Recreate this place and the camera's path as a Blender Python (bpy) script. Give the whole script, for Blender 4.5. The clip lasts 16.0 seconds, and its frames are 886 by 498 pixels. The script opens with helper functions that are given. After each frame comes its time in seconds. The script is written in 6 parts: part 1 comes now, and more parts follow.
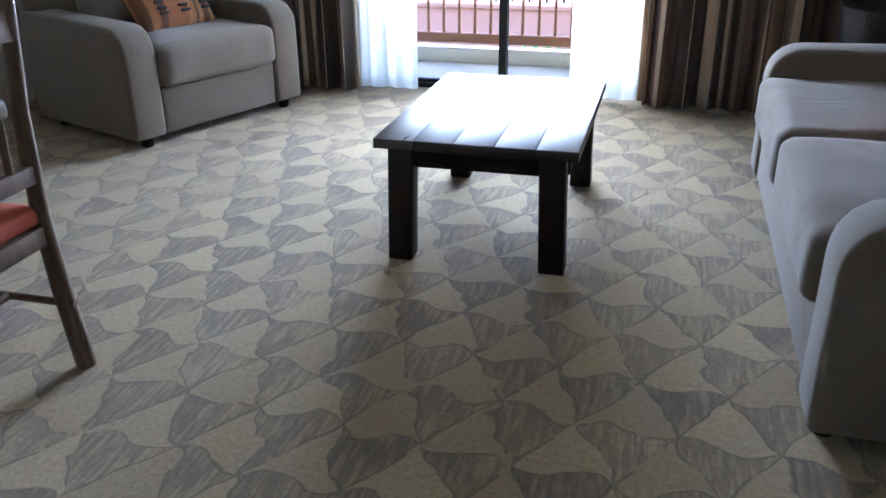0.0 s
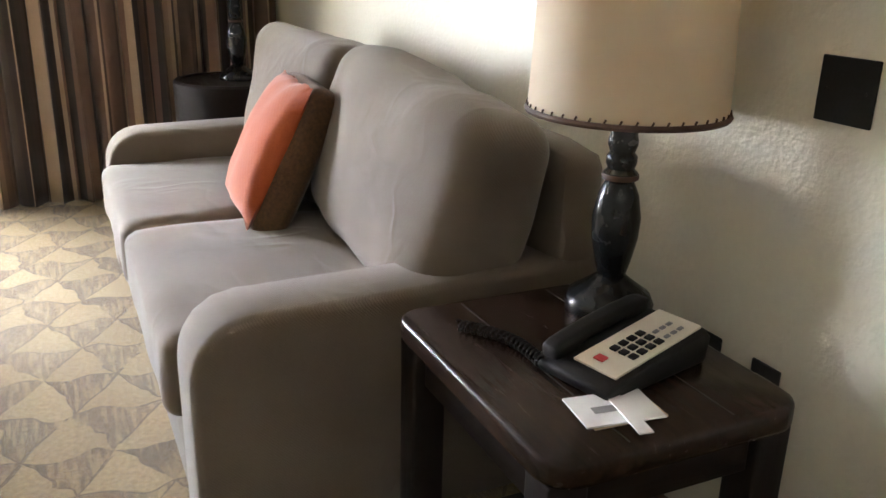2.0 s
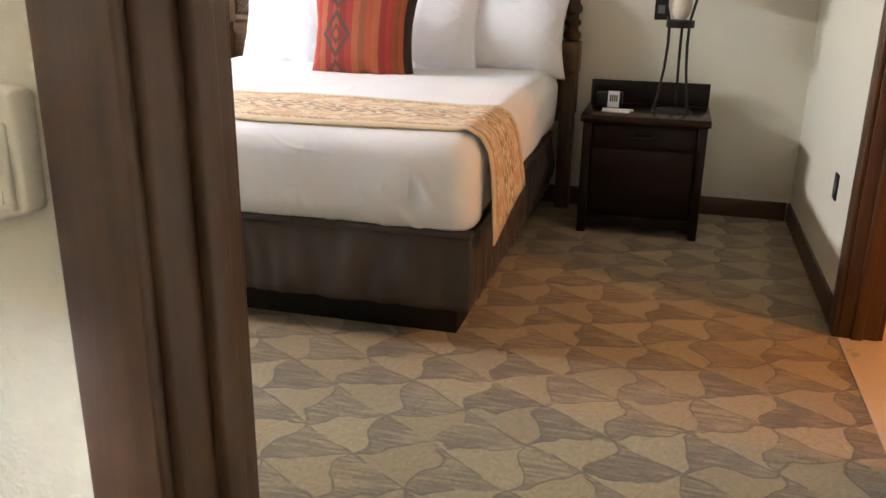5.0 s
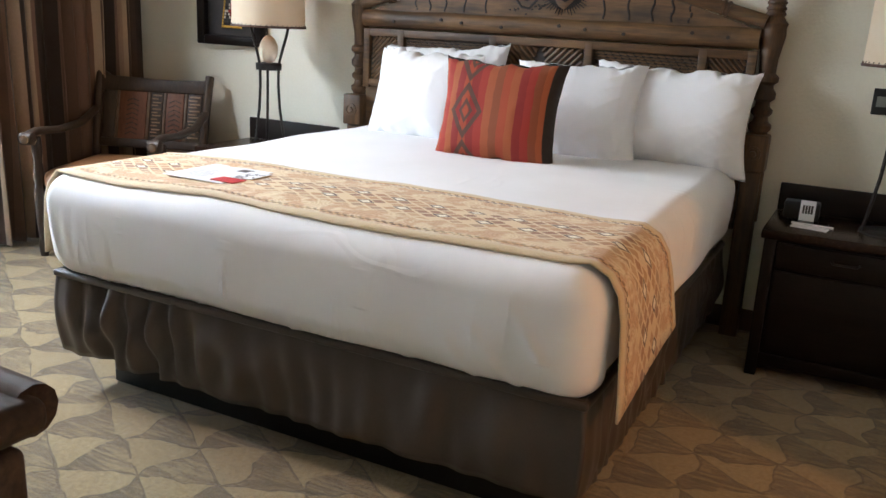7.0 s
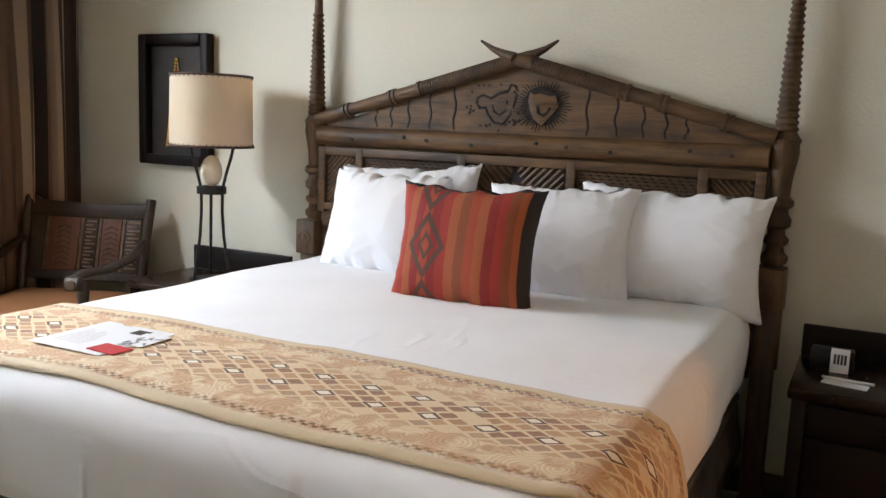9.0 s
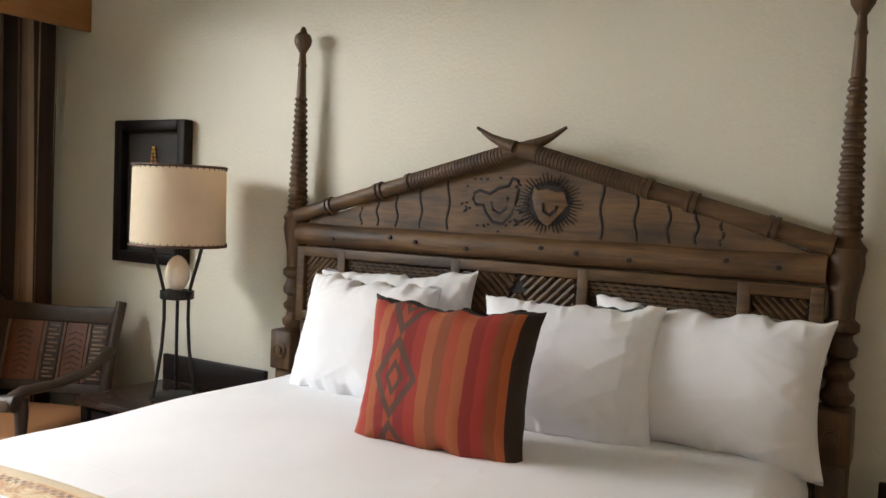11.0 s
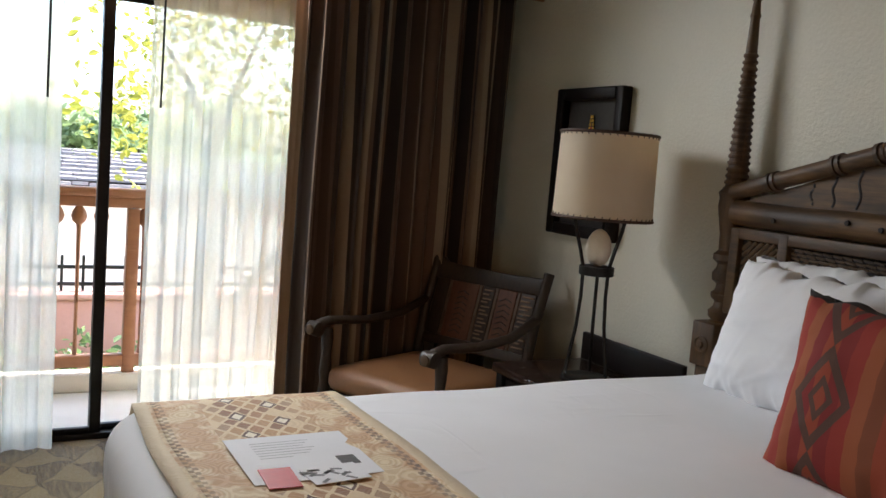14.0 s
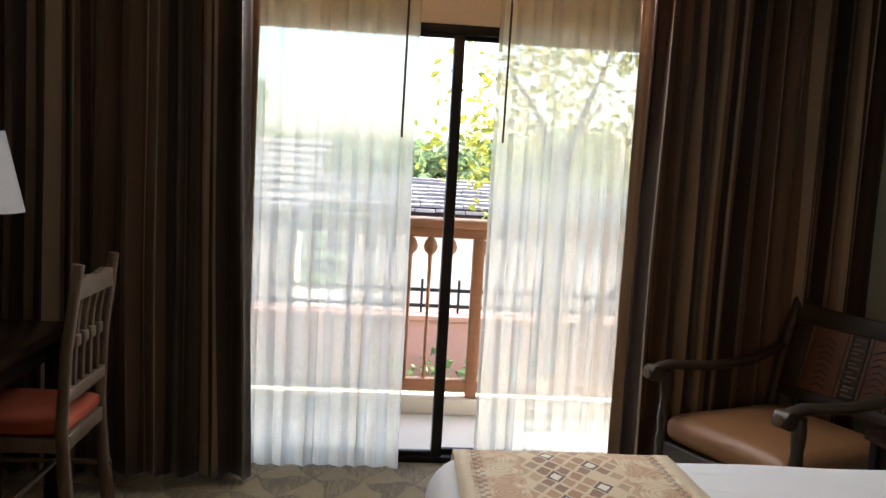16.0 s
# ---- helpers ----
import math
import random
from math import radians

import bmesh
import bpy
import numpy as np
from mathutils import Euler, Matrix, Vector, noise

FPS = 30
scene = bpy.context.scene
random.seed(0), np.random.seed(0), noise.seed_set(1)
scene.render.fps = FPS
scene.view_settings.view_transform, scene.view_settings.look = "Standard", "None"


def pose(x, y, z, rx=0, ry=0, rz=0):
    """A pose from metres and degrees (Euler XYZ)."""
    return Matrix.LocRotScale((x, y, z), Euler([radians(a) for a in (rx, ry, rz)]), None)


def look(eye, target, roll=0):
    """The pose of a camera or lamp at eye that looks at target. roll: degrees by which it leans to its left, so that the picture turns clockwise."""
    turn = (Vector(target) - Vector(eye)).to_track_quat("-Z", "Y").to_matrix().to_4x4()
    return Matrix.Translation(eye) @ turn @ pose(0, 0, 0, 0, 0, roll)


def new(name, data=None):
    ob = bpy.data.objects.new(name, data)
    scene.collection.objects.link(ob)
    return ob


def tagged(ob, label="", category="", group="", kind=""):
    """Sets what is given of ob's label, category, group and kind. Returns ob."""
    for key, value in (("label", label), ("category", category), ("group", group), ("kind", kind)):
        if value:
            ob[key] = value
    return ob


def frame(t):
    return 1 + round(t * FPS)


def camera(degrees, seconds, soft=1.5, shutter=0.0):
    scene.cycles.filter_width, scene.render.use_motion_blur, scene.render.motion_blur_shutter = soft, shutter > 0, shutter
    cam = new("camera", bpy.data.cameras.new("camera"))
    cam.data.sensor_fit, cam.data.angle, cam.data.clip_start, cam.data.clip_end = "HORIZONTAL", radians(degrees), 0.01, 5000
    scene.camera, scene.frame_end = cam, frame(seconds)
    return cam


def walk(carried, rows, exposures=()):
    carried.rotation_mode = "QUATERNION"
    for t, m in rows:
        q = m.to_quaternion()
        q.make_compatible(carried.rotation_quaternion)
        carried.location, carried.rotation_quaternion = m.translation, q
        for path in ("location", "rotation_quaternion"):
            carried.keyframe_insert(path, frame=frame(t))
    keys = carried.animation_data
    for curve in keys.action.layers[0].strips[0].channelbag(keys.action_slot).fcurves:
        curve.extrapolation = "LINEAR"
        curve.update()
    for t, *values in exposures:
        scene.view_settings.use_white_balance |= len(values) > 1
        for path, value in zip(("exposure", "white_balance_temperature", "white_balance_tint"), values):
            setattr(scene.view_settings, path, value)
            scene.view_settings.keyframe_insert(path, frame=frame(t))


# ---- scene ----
cam = camera(55.5, 16.0)

PATH = [
    (0, (0.89, 0.151, 1.31), (0.417, 1.908, 0.48), -0.6),
    (0.5, (0.895, 0.187, 1.306), (0.688, 2.002, 0.49), -1.0),
    (1, (0.951, 0.281, 1.298), (1.049, 2.114, 0.503), -0.9),
    (1.5, (1.04, 0.385, 1.315), (1.489, 2.181, 0.56), -0.3),
    (2, (1.114, 0.459, 1.291), (1.924, 2.164, 0.629), 1.4),
    (2.5, (1.217, 0.496, 1.284), (2.31, 2.056, 0.675), 1.1),
    (3, (1.293, 0.558, 1.302), (2.696, 1.837, 0.674), 0.6),
    (3.5, (1.366, 0.644, 1.331), (3.016, 1.567, 0.678), 0.2),
    (4, (1.427, 0.693, 1.336), (3.225, 1.275, 0.682), 0.3),
    (4.2, (1.457, 0.692, 1.335), (3.284, 1.178, 0.683), 0.4),
    (6.3, (2.255, 0.788, 1.357), (4.073, 1.379, 0.772), 2.8),
    (6.5, (2.316, 0.795, 1.365), (4.113, 1.465, 0.795), 2.5),
    (7, (2.523, 0.797, 1.368), (4.248, 1.662, 0.841), 3.0),
    (7.5, (2.691, 0.817, 1.367), (4.359, 1.796, 0.856), 3.0),
    (8, (2.854, 0.873, 1.39), (4.528, 1.856, 0.911), 2.6),
    (8.5, (3.009, 0.938, 1.406), (4.732, 1.875, 1.016), 2.4),
    (9, (3.142, 0.963, 1.425), (4.91, 1.851, 1.133), 2.3),
    (9.2, (3.208, 0.962, 1.439), (4.99, 1.838, 1.202), 2.7),
    (11.3, (3.817, 1.045, 1.503), (5.516, 2.098, 1.423), 3.0),
    (11.5, (3.857, 1.046, 1.499), (5.512, 2.166, 1.41), 3.4),
    (12, (3.974, 1.024, 1.483), (5.479, 2.337, 1.374), 4.1),
    (12.5, (4.033, 1.009, 1.476), (5.402, 2.461, 1.34), 4.3),
    (13, (4.062, 1.01, 1.456), (5.296, 2.575, 1.283), 4.3),
    (13.5, (4.09, 1.074, 1.446), (5.194, 2.729, 1.236), 4.2),
    (14, (4.141, 1.151, 1.451), (5.085, 2.903, 1.245), 4.6),
    (14.5, (4.174, 1.224, 1.453), (4.943, 3.061, 1.263), 4.7),
    (15, (4.186, 1.268, 1.444), (4.803, 3.162, 1.259), 4.0),
    (15.5, (4.2, 1.3, 1.454), (4.621, 3.246, 1.265), 3.4),
    (16, (4.239, 1.304, 1.488), (4.4, 3.287, 1.283), 3.3),
]
EXPOSURES = [(0.0, 3.1, 4700, 13), (0.5, 3.1, 4700, 13), (1.0, 3.2, 4950, 14), (2.0, 4.05, 5850, 15), (3.0, 4.35, 6450, 17), (4.2, 4.6, 6350, 16),
             (6.4, 4.35, 5600, 9), (9.0, 4.0, 5800, 10), (12.0, 3.85, 6350, 10), (13.0, 3.55, 6100, 9), (14.0, 2.8, 6050, 11), (15.0, 2.65, 6200, 12), (16.0, 2.65, 6200, 13)]
walk(cam, [(t, look(eye, target, roll)) for t, eye, target, roll in PATH], EXPOSURES)

from mathutils.bvhtree import BVHTree

# ---- world, sun, exposure ----
world = bpy.data.worlds.new("sky")
scene.world = world
world.use_nodes = True
wn = world.node_tree
sky = wn.nodes.new("ShaderNodeTexSky")
sky.sky_type = "NISHITA"
sky.sun_disc = False
sky.sun_elevation = radians(50)
sky.sun_rotation = radians(72.6)
sky.air_density, sky.dust_density = 1.0, 2.5
bg = wn.nodes["Background"]
bg.inputs["Strength"].default_value = 0.15
wn.links.new(sky.outputs["Color"], bg.inputs["Color"])
sun = new("sun", bpy.data.lights.new("sun", "SUN"))
sun.data.energy, sun.data.angle, sun.data.color = 3.8, radians(2), (1.0, 0.95, 0.87)
sun.matrix_world = look((32, 10, 40), (0, 0, 0))

# added daylight lamps standing in for the bright sky at the two glass doors
for lx, ly, lz, high, tx, ty, tz, power in ((0.02, 5.50, 1.15, 0.9, 0.38, 2.6, 0.32, 10.0), (4.52, 5.165, 2.282, 0.11, 4.52, 2.4, 0.7, 4.6)):
    # the first hangs outside its opening, the second indoors before the bedroom sheers
    day = new("daylight", bpy.data.lights.new("daylight", "AREA"))
    day.data.shape, day.data.size, day.data.size_y, day.data.energy = "RECTANGLE", 1.7, high, power
    day.data.color = (1.0, 0.97, 0.93)
    day.data.spread = radians(130)
    day.matrix_world = look((lx, ly, lz), (tx, ty, tz))

# bathroom ceiling lamp: the warm light that falls out of the bathroom door
bath_lamp = new("bathroom_light", bpy.data.lights.new("bathroom_light", "AREA"))
bath_lamp.data.shape, bath_lamp.data.size, bath_lamp.data.energy = "DISK", 0.22, 2.15
bath_lamp.data.color = (1.0, 0.37, 0.075)
bath_lamp.matrix_world = look((3.9, -2.3, 2.25), (4.4, 0.3, 0))


# ---- materials ----
def nodes_of(name):
    m = bpy.data.materials.new(name)
    m.use_nodes = True
    nt = m.node_tree
    return m, nt, nt.nodes["Principled BSDF"]


def put(nt, kind, **values):
    n = nt.nodes.new(kind)
    for k, v in values.items():
        n.inputs[k.replace("_", " ")].default_value = v
    return n


def coords(nt, which="Object", scale=(1, 1, 1), rot=(0, 0, 0)):
    tc = nt.nodes.new("ShaderNodeTexCoord")
    mp = nt.nodes.new("ShaderNodeMapping")
    mp.inputs["Scale"].default_value = scale
    mp.inputs["Rotation"].default_value = rot
    nt.links.new(tc.outputs[which], mp.inputs["Vector"])
    return mp.outputs["Vector"]


def ramp(nt, fac, stops, constant=False):
    r = nt.nodes.new("ShaderNodeValToRGB")
    r.color_ramp.interpolation = "CONSTANT" if constant else "LINEAR"
    while len(r.color_ramp.elements) < len(stops):
        r.color_ramp.elements.new(0.5)
    for e, (p, c) in zip(r.color_ramp.elements, stops):
        e.position = p
        e.color = (*c, 1)
    nt.links.new(fac, r.inputs["Fac"])
    return r.outputs["Color"]


def mixc(nt, fac, a, b, how="MIX"):
    n = nt.nodes.new("ShaderNodeMix")
    n.data_type, n.blend_type = "RGBA", how
    for sock, v in ((n.inputs[0], fac), (n.inputs[6], a), (n.inputs[7], b)):
        if hasattr(v, "links"):
            nt.links.new(v, sock)
        else:
            sock.default_value = (*v, 1) if isinstance(v, tuple) else v
    return n.outputs[2]


def math_(nt, op, a, b=0.0, c=0.0):
    n = nt.nodes.new("ShaderNodeMath")
    n.operation = op
    for sock, v in zip(n.inputs, (a, b, c)):
        if hasattr(v, "links"):
            nt.links.new(v, sock)
        else:
            sock.default_value = v
    return n.outputs[0]


def bump(nt, bsdf, height, strength=0.3, dist=0.01):
    b = put(nt, "ShaderNodeBump", Strength=strength, Distance=dist)
    nt.links.new(height, b.inputs["Height"])
    nt.links.new(b.outputs["Normal"], bsdf.inputs["Normal"])


def noise_of(nt, vec, scale, detail=4.0, rough=0.55):
    n = put(nt, "ShaderNodeTexNoise", Scale=scale, Detail=detail, Roughness=rough)
    nt.links.new(vec, n.inputs["Vector"])
    return n.outputs["Fac"]


def surf(name, dark, light, scale=3.0, rough=0.6, fine=60.0, relief=0.2, metal=0.0, dist=0.004, sheen=0.0):
    """A surface with broad blotches, fine grain and fine relief."""
    m, nt, b = nodes_of(name)
    v = coords(nt)
    broad = noise_of(nt, v, scale)
    grain = noise_of(nt, v, fine, 3)
    f = math_(nt, "ADD", math_(nt, "MULTIPLY", broad, 0.65), math_(nt, "MULTIPLY", grain, 0.35))
    nt.links.new(ramp(nt, f, [(0.3, dark), (0.7, light)]), b.inputs["Base Color"])
    rr = math_(nt, "ADD", math_(nt, "MULTIPLY", broad, 0.2), rough - 0.1)
    nt.links.new(rr, b.inputs["Roughness"])
    b.inputs["Metallic"].default_value = metal
    b.inputs["Sheen Weight"].default_value = sheen
    bump(nt, b, grain, relief, dist)
    return m


def wood(name, dark, light, axis=2, rough=0.4, scale=1.0, relief=0.25, stain=0.0):
    """Stained timber with grain along an axis, blotches and small knocks."""
    m, nt, b = nodes_of(name)
    s = [14 * scale] * 3
    s[axis] = 1.2 * scale
    v = coords(nt, "Object", tuple(s))
    v2 = coords(nt)
    g = noise_of(nt, v, 4.0, 6, 0.65)
    blot = noise_of(nt, v2, 5.0, 3)
    f = math_(nt, "ADD", math_(nt, "MULTIPLY", g, 0.7), math_(nt, "MULTIPLY", blot, 0.35))
    col = ramp(nt, f, [(0.32, dark), (0.52, tuple((a + c) / 2 for a, c in zip(dark, light))), (0.74, light)])
    if stain:
        # patches of darker stain rubbed into the wood, drawn out along the grain
        s2 = [9.0] * 3
        s2[axis] = 3.0
        patch = ramp(nt, noise_of(nt, coords(nt, "Object", tuple(s2)), 1.0, 3), [(0.42, (1, 1, 1)), (0.66, (0.3, 0.3, 0.33))])
        col = mixc(nt, stain, col, patch, "MULTIPLY")
    nt.links.new(col, b.inputs["Base Color"])
    nt.links.new(math_(nt, "ADD", math_(nt, "MULTIPLY", g, 0.3), rough - 0.12), b.inputs["Roughness"])
    bump(nt, b, g, relief, 0.004)
    return m


def weave(name, dark, light, thread=900.0, rough=0.9, relief=0.35, blot=4.0, creased=False):
    """Upholstery cloth: crossing threads over faint blotches."""
    m, nt, b = nodes_of(name)
    v = coords(nt)
    w1 = put(nt, "ShaderNodeTexWave", Scale=thread / 20, Distortion=1.5, Detail=1.0)
    w1.bands_direction = "DIAGONAL"
    nt.links.new(v, w1.inputs["Vector"])
    n1 = noise_of(nt, v, blot, 4)
    n2 = noise_of(nt, v, thread / 3, 2)
    f = math_(nt, "ADD", math_(nt, "MULTIPLY", n1, 0.5), math_(nt, "MULTIPLY", n2, 0.5))
    nt.links.new(ramp(nt, f, [(0.3, dark), (0.7, light)]), b.inputs["Base Color"])
    b.inputs["Roughness"].default_value = rough
    b.inputs["Sheen Weight"].default_value = 0.25
    h = math_(nt, "ADD", math_(nt, "MULTIPLY", w1.outputs["Fac"], 0.5), n2)
    if creased:
        for scale, rot in (((7.0, 2.2, 5.0), (0.3, 0.2, 0.5)), ((3.0, 9.0, 6.0), (-0.4, 0.5, 0.2))):
            n = noise_of(nt, coords(nt, "Object", scale, rot), 1.0, 2, 0.4)
            ridge = math_(nt, "MAXIMUM", math_(nt, "SUBTRACT", 1.0, math_(nt, "MULTIPLY", math_(nt, "ABSOLUTE", math_(nt, "SUBTRACT", n, 0.5)), 14.0)), 0.0)
            mask = math_(nt, "MULTIPLY", math_(nt, "MAXIMUM", math_(nt, "SUBTRACT", noise_of(nt, coords(nt, "Object", (1, 1, 1), rot), 3.0, 1), 0.5), 0.0), 5.0)
            h = math_(nt, "ADD", h, math_(nt, "MULTIPLY", math_(nt, "MULTIPLY", ridge, mask), 5.0))
    bump(nt, b, h, relief, 0.002)
    return m


def carpet_material():
    """Looped carpet: a triangular lattice with bowed edges, every second piece ribbed and darker."""
    m, nt, b = nodes_of("carpet")
    v = coords(nt, "Object", (1, 1, 1), (0, 0, radians(5)))
    sep = nt.nodes.new("ShaderNodeSeparateXYZ")
    nt.links.new(v, sep.inputs[0])
    x, y = sep.outputs[0], sep.outputs[1]
    # nodes about a quarter of a metre apart along each row
    sx = math_(nt, "MULTIPLY", x, 1 / 0.236)
    sy = math_(nt, "MULTIPLY", y, 1 / (0.226 * 1.1547))
    bx = math_(nt, "MULTIPLY", math_(nt, "SINE", math_(nt, "MULTIPLY", sy, 2 * math.pi / 1.732)), 0.07)
    by = math_(nt, "MULTIPLY", math_(nt, "SINE", math_(nt, "MULTIPLY", sx, 2 * math.pi)), 0.085)
    wob = noise_of(nt, v, 4.6, 2)
    wob = math_(nt, "MULTIPLY", math_(nt, "SUBTRACT", wob, 0.5), 0.5)
    px = math_(nt, "ADD", math_(nt, "ADD", sx, bx), wob)
    py = math_(nt, "ADD", math_(nt, "ADD", sy, by), wob)
    a = math_(nt, "MULTIPLY", py, 1.1547)
    c1 = math_(nt, "SUBTRACT", px, math_(nt, "MULTIPLY", py, 0.57735))
    c2 = math_(nt, "ADD", px, math_(nt, "MULTIPLY", py, 0.57735))
    fa, f1, f2 = (math_(nt, "FRACT", q) for q in (a, c1, c2))
    par = math_(nt, "ADD", math_(nt, "ADD", math_(nt, "FLOOR", a), math_(nt, "FLOOR", c1)), math_(nt, "FLOOR", c2))
    up = math_(nt, "PINGPONG", par, 1.0)
    edges = [math_(nt, "ABSOLUTE", math_(nt, "SUBTRACT", q, 0.5)) for q in (fa, f1, f2)]
    edge = math_(nt, "MAXIMUM", math_(nt, "MAXIMUM", edges[0], edges[1]), edges[2])
    line = math_(nt, "MULTIPLY", math_(nt, "GREATER_THAN", edge, 0.482), math_(nt, "GREATER_THAN", noise_of(nt, v, 6.0, 1), 0.42))
    cellv = nt.nodes.new("ShaderNodeCombineXYZ")
    for i, q in enumerate((a, c1, c2)):
        nt.links.new(math_(nt, "FLOOR", q), cellv.inputs[i])
    wn_ = nt.nodes.new("ShaderNodeTexWhiteNoise")
    nt.links.new(cellv.outputs[0], wn_.inputs["Vector"])
    rnd = wn_.outputs["Value"]
    ribv = coords(nt, "Object", (62, 7, 1), (0, 0, radians(9)))
    rib = noise_of(nt, ribv, 1.0, 2)
    ribbed = math_(nt, "MINIMUM", math_(nt, "MAXIMUM", math_(nt, "MULTIPLY", math_(nt, "SUBTRACT", math_(nt, "ADD", rib, math_(nt, "MULTIPLY", noise_of(nt, v, 7.0, 1), 0.45)), 0.66), 4.0), 0.0), 1.0)
    loops = noise_of(nt, v, 330.0, 2)
    soil = noise_of(nt, v, 1.4, 4)
    plain = ramp(nt, rnd, [(0.0, (0.43, 0.315, 0.15)), (1.0, (0.53, 0.40, 0.20))])
    deep = ramp(nt, rnd, [(0.0, (0.145, 0.103, 0.055)), (1.0, (0.255, 0.188, 0.10))])
    fade = math_(nt, "MULTIPLY", math_(nt, "MULTIPLY", f1, rib), 0.5)
    striped = mixc(nt, math_(nt, "MINIMUM", math_(nt, "ADD", math_(nt, "MULTIPLY", ribbed, 0.65), fade), 0.85), deep, plain)
    col = mixc(nt, math_(nt, "GREATER_THAN", up, 0.5), plain, striped)
    col = mixc(nt, math_(nt, "MULTIPLY", line, 0.6), col, (0.12, 0.088, 0.05))
    col = mixc(nt, 0.55, col, ramp(nt, loops, [(0.25, (0.45, 0.45, 0.45)), (0.75, (1.0, 1.0, 1.0))]), "MULTIPLY")
    col = mixc(nt, 0.35, col, ramp(nt, soil, [(0.3, (0.72, 0.7, 0.66)), (0.7, (1, 1, 1))]), "MULTIPLY")
    col = mixc(nt, 0.75, col, ramp(nt, noise_of(nt, v, 70.0, 3), [(0.3, (0.55, 0.54, 0.51)), (0.66, (1, 1, 1))]), "MULTIPLY")
    nt.links.new(col, b.inputs["Base Color"])
    b.inputs["Roughness"].default_value = 0.95
    b.inputs["Sheen Weight"].default_value = 0.3
    h = math_(nt, "SUBTRACT", math_(nt, "ADD", loops, math_(nt, "MULTIPLY", rib, 0.5)), math_(nt, "MULTIPLY", line, 1.4))
    bump(nt, b, h, 0.6, 0.008)
    return m


def stripe_material(name, colours, width, along="UV", rough=0.85):
    """Cloth woven in upright stripes of uneven width."""
    m, nt, b = nodes_of(name)
    v = coords(nt, along)
    sep = nt.nodes.new("ShaderNodeSeparateXYZ")
    nt.links.new(v, sep.inputs[0])
    u = math_(nt, "MULTIPLY", sep.outputs[0], 1 / width)
    jig = put(nt, "ShaderNodeTexNoise", Scale=0.35, Detail=1.0)
    jig.noise_dimensions = "1D"
    nt.links.new(u, jig.inputs["W"])
    u2 = math_(nt, "ADD", u, math_(nt, "MULTIPLY", jig.outputs["Fac"], 3.0))
    w = nt.nodes.new("ShaderNodeTexWhiteNoise")
    w.noise_dimensions = "1D"
    nt.links.new(math_(nt, "FLOOR", u2), w.inputs["W"])
    n = len(colours)
    col = ramp(nt, w.outputs["Value"], [(i / n, c) for i, c in enumerate(colours)], True)
    thr = noise_of(nt, coords(nt, along, (1200, 60, 1)), 1.0, 2)
    col = mixc(nt, 0.5, col, ramp(nt, thr, [(0.3, (0.6, 0.6, 0.6)), (0.7, (1, 1, 1))]), "MULTIPLY")
    nt.links.new(col, b.inputs["Base Color"])
    b.inputs["Roughness"].default_value = rough
    b.inputs["Sheen Weight"].default_value = 0.2
    bump(nt, b, thr, 0.2, 0.001)
    return m


def sheer_material():
    """Thin voile: part of the light passes straight, part scatters through."""
    m, nt, b = nodes_of("sheer_voile")
    nt.nodes.remove(b)
    out = nt.nodes["Material Output"]
    tr = put(nt, "ShaderNodeBsdfTransparent", Color=(1.0, 0.99, 0.95, 1))
    tl = put(nt, "ShaderNodeBsdfTranslucent", Color=(0.98, 0.95, 0.85, 1))
    df = put(nt, "ShaderNodeBsdfDiffuse", Color=(0.74, 0.72, 0.63, 1))
    a1 = put(nt, "ShaderNodeMixShader", Fac=0.14)
    a2 = nt.nodes.new("ShaderNodeMixShader")
    thr = noise_of(nt, coords(nt, "UV", (500, 40, 1)), 1.0, 2)
    nt.links.new(math_(nt, "ADD", math_(nt, "MULTIPLY", thr, 0.2), 0.44), a2.inputs[0])
    nt.links.new(tl.outputs[0], a1.inputs[1])
    nt.links.new(df.outputs[0], a1.inputs[2])
    nt.links.new(tr.outputs[0], a2.inputs[1])
    nt.links.new(a1.outputs[0], a2.inputs[2])
    nt.links.new(a2.outputs[0], out.inputs["Surface"])
    return m


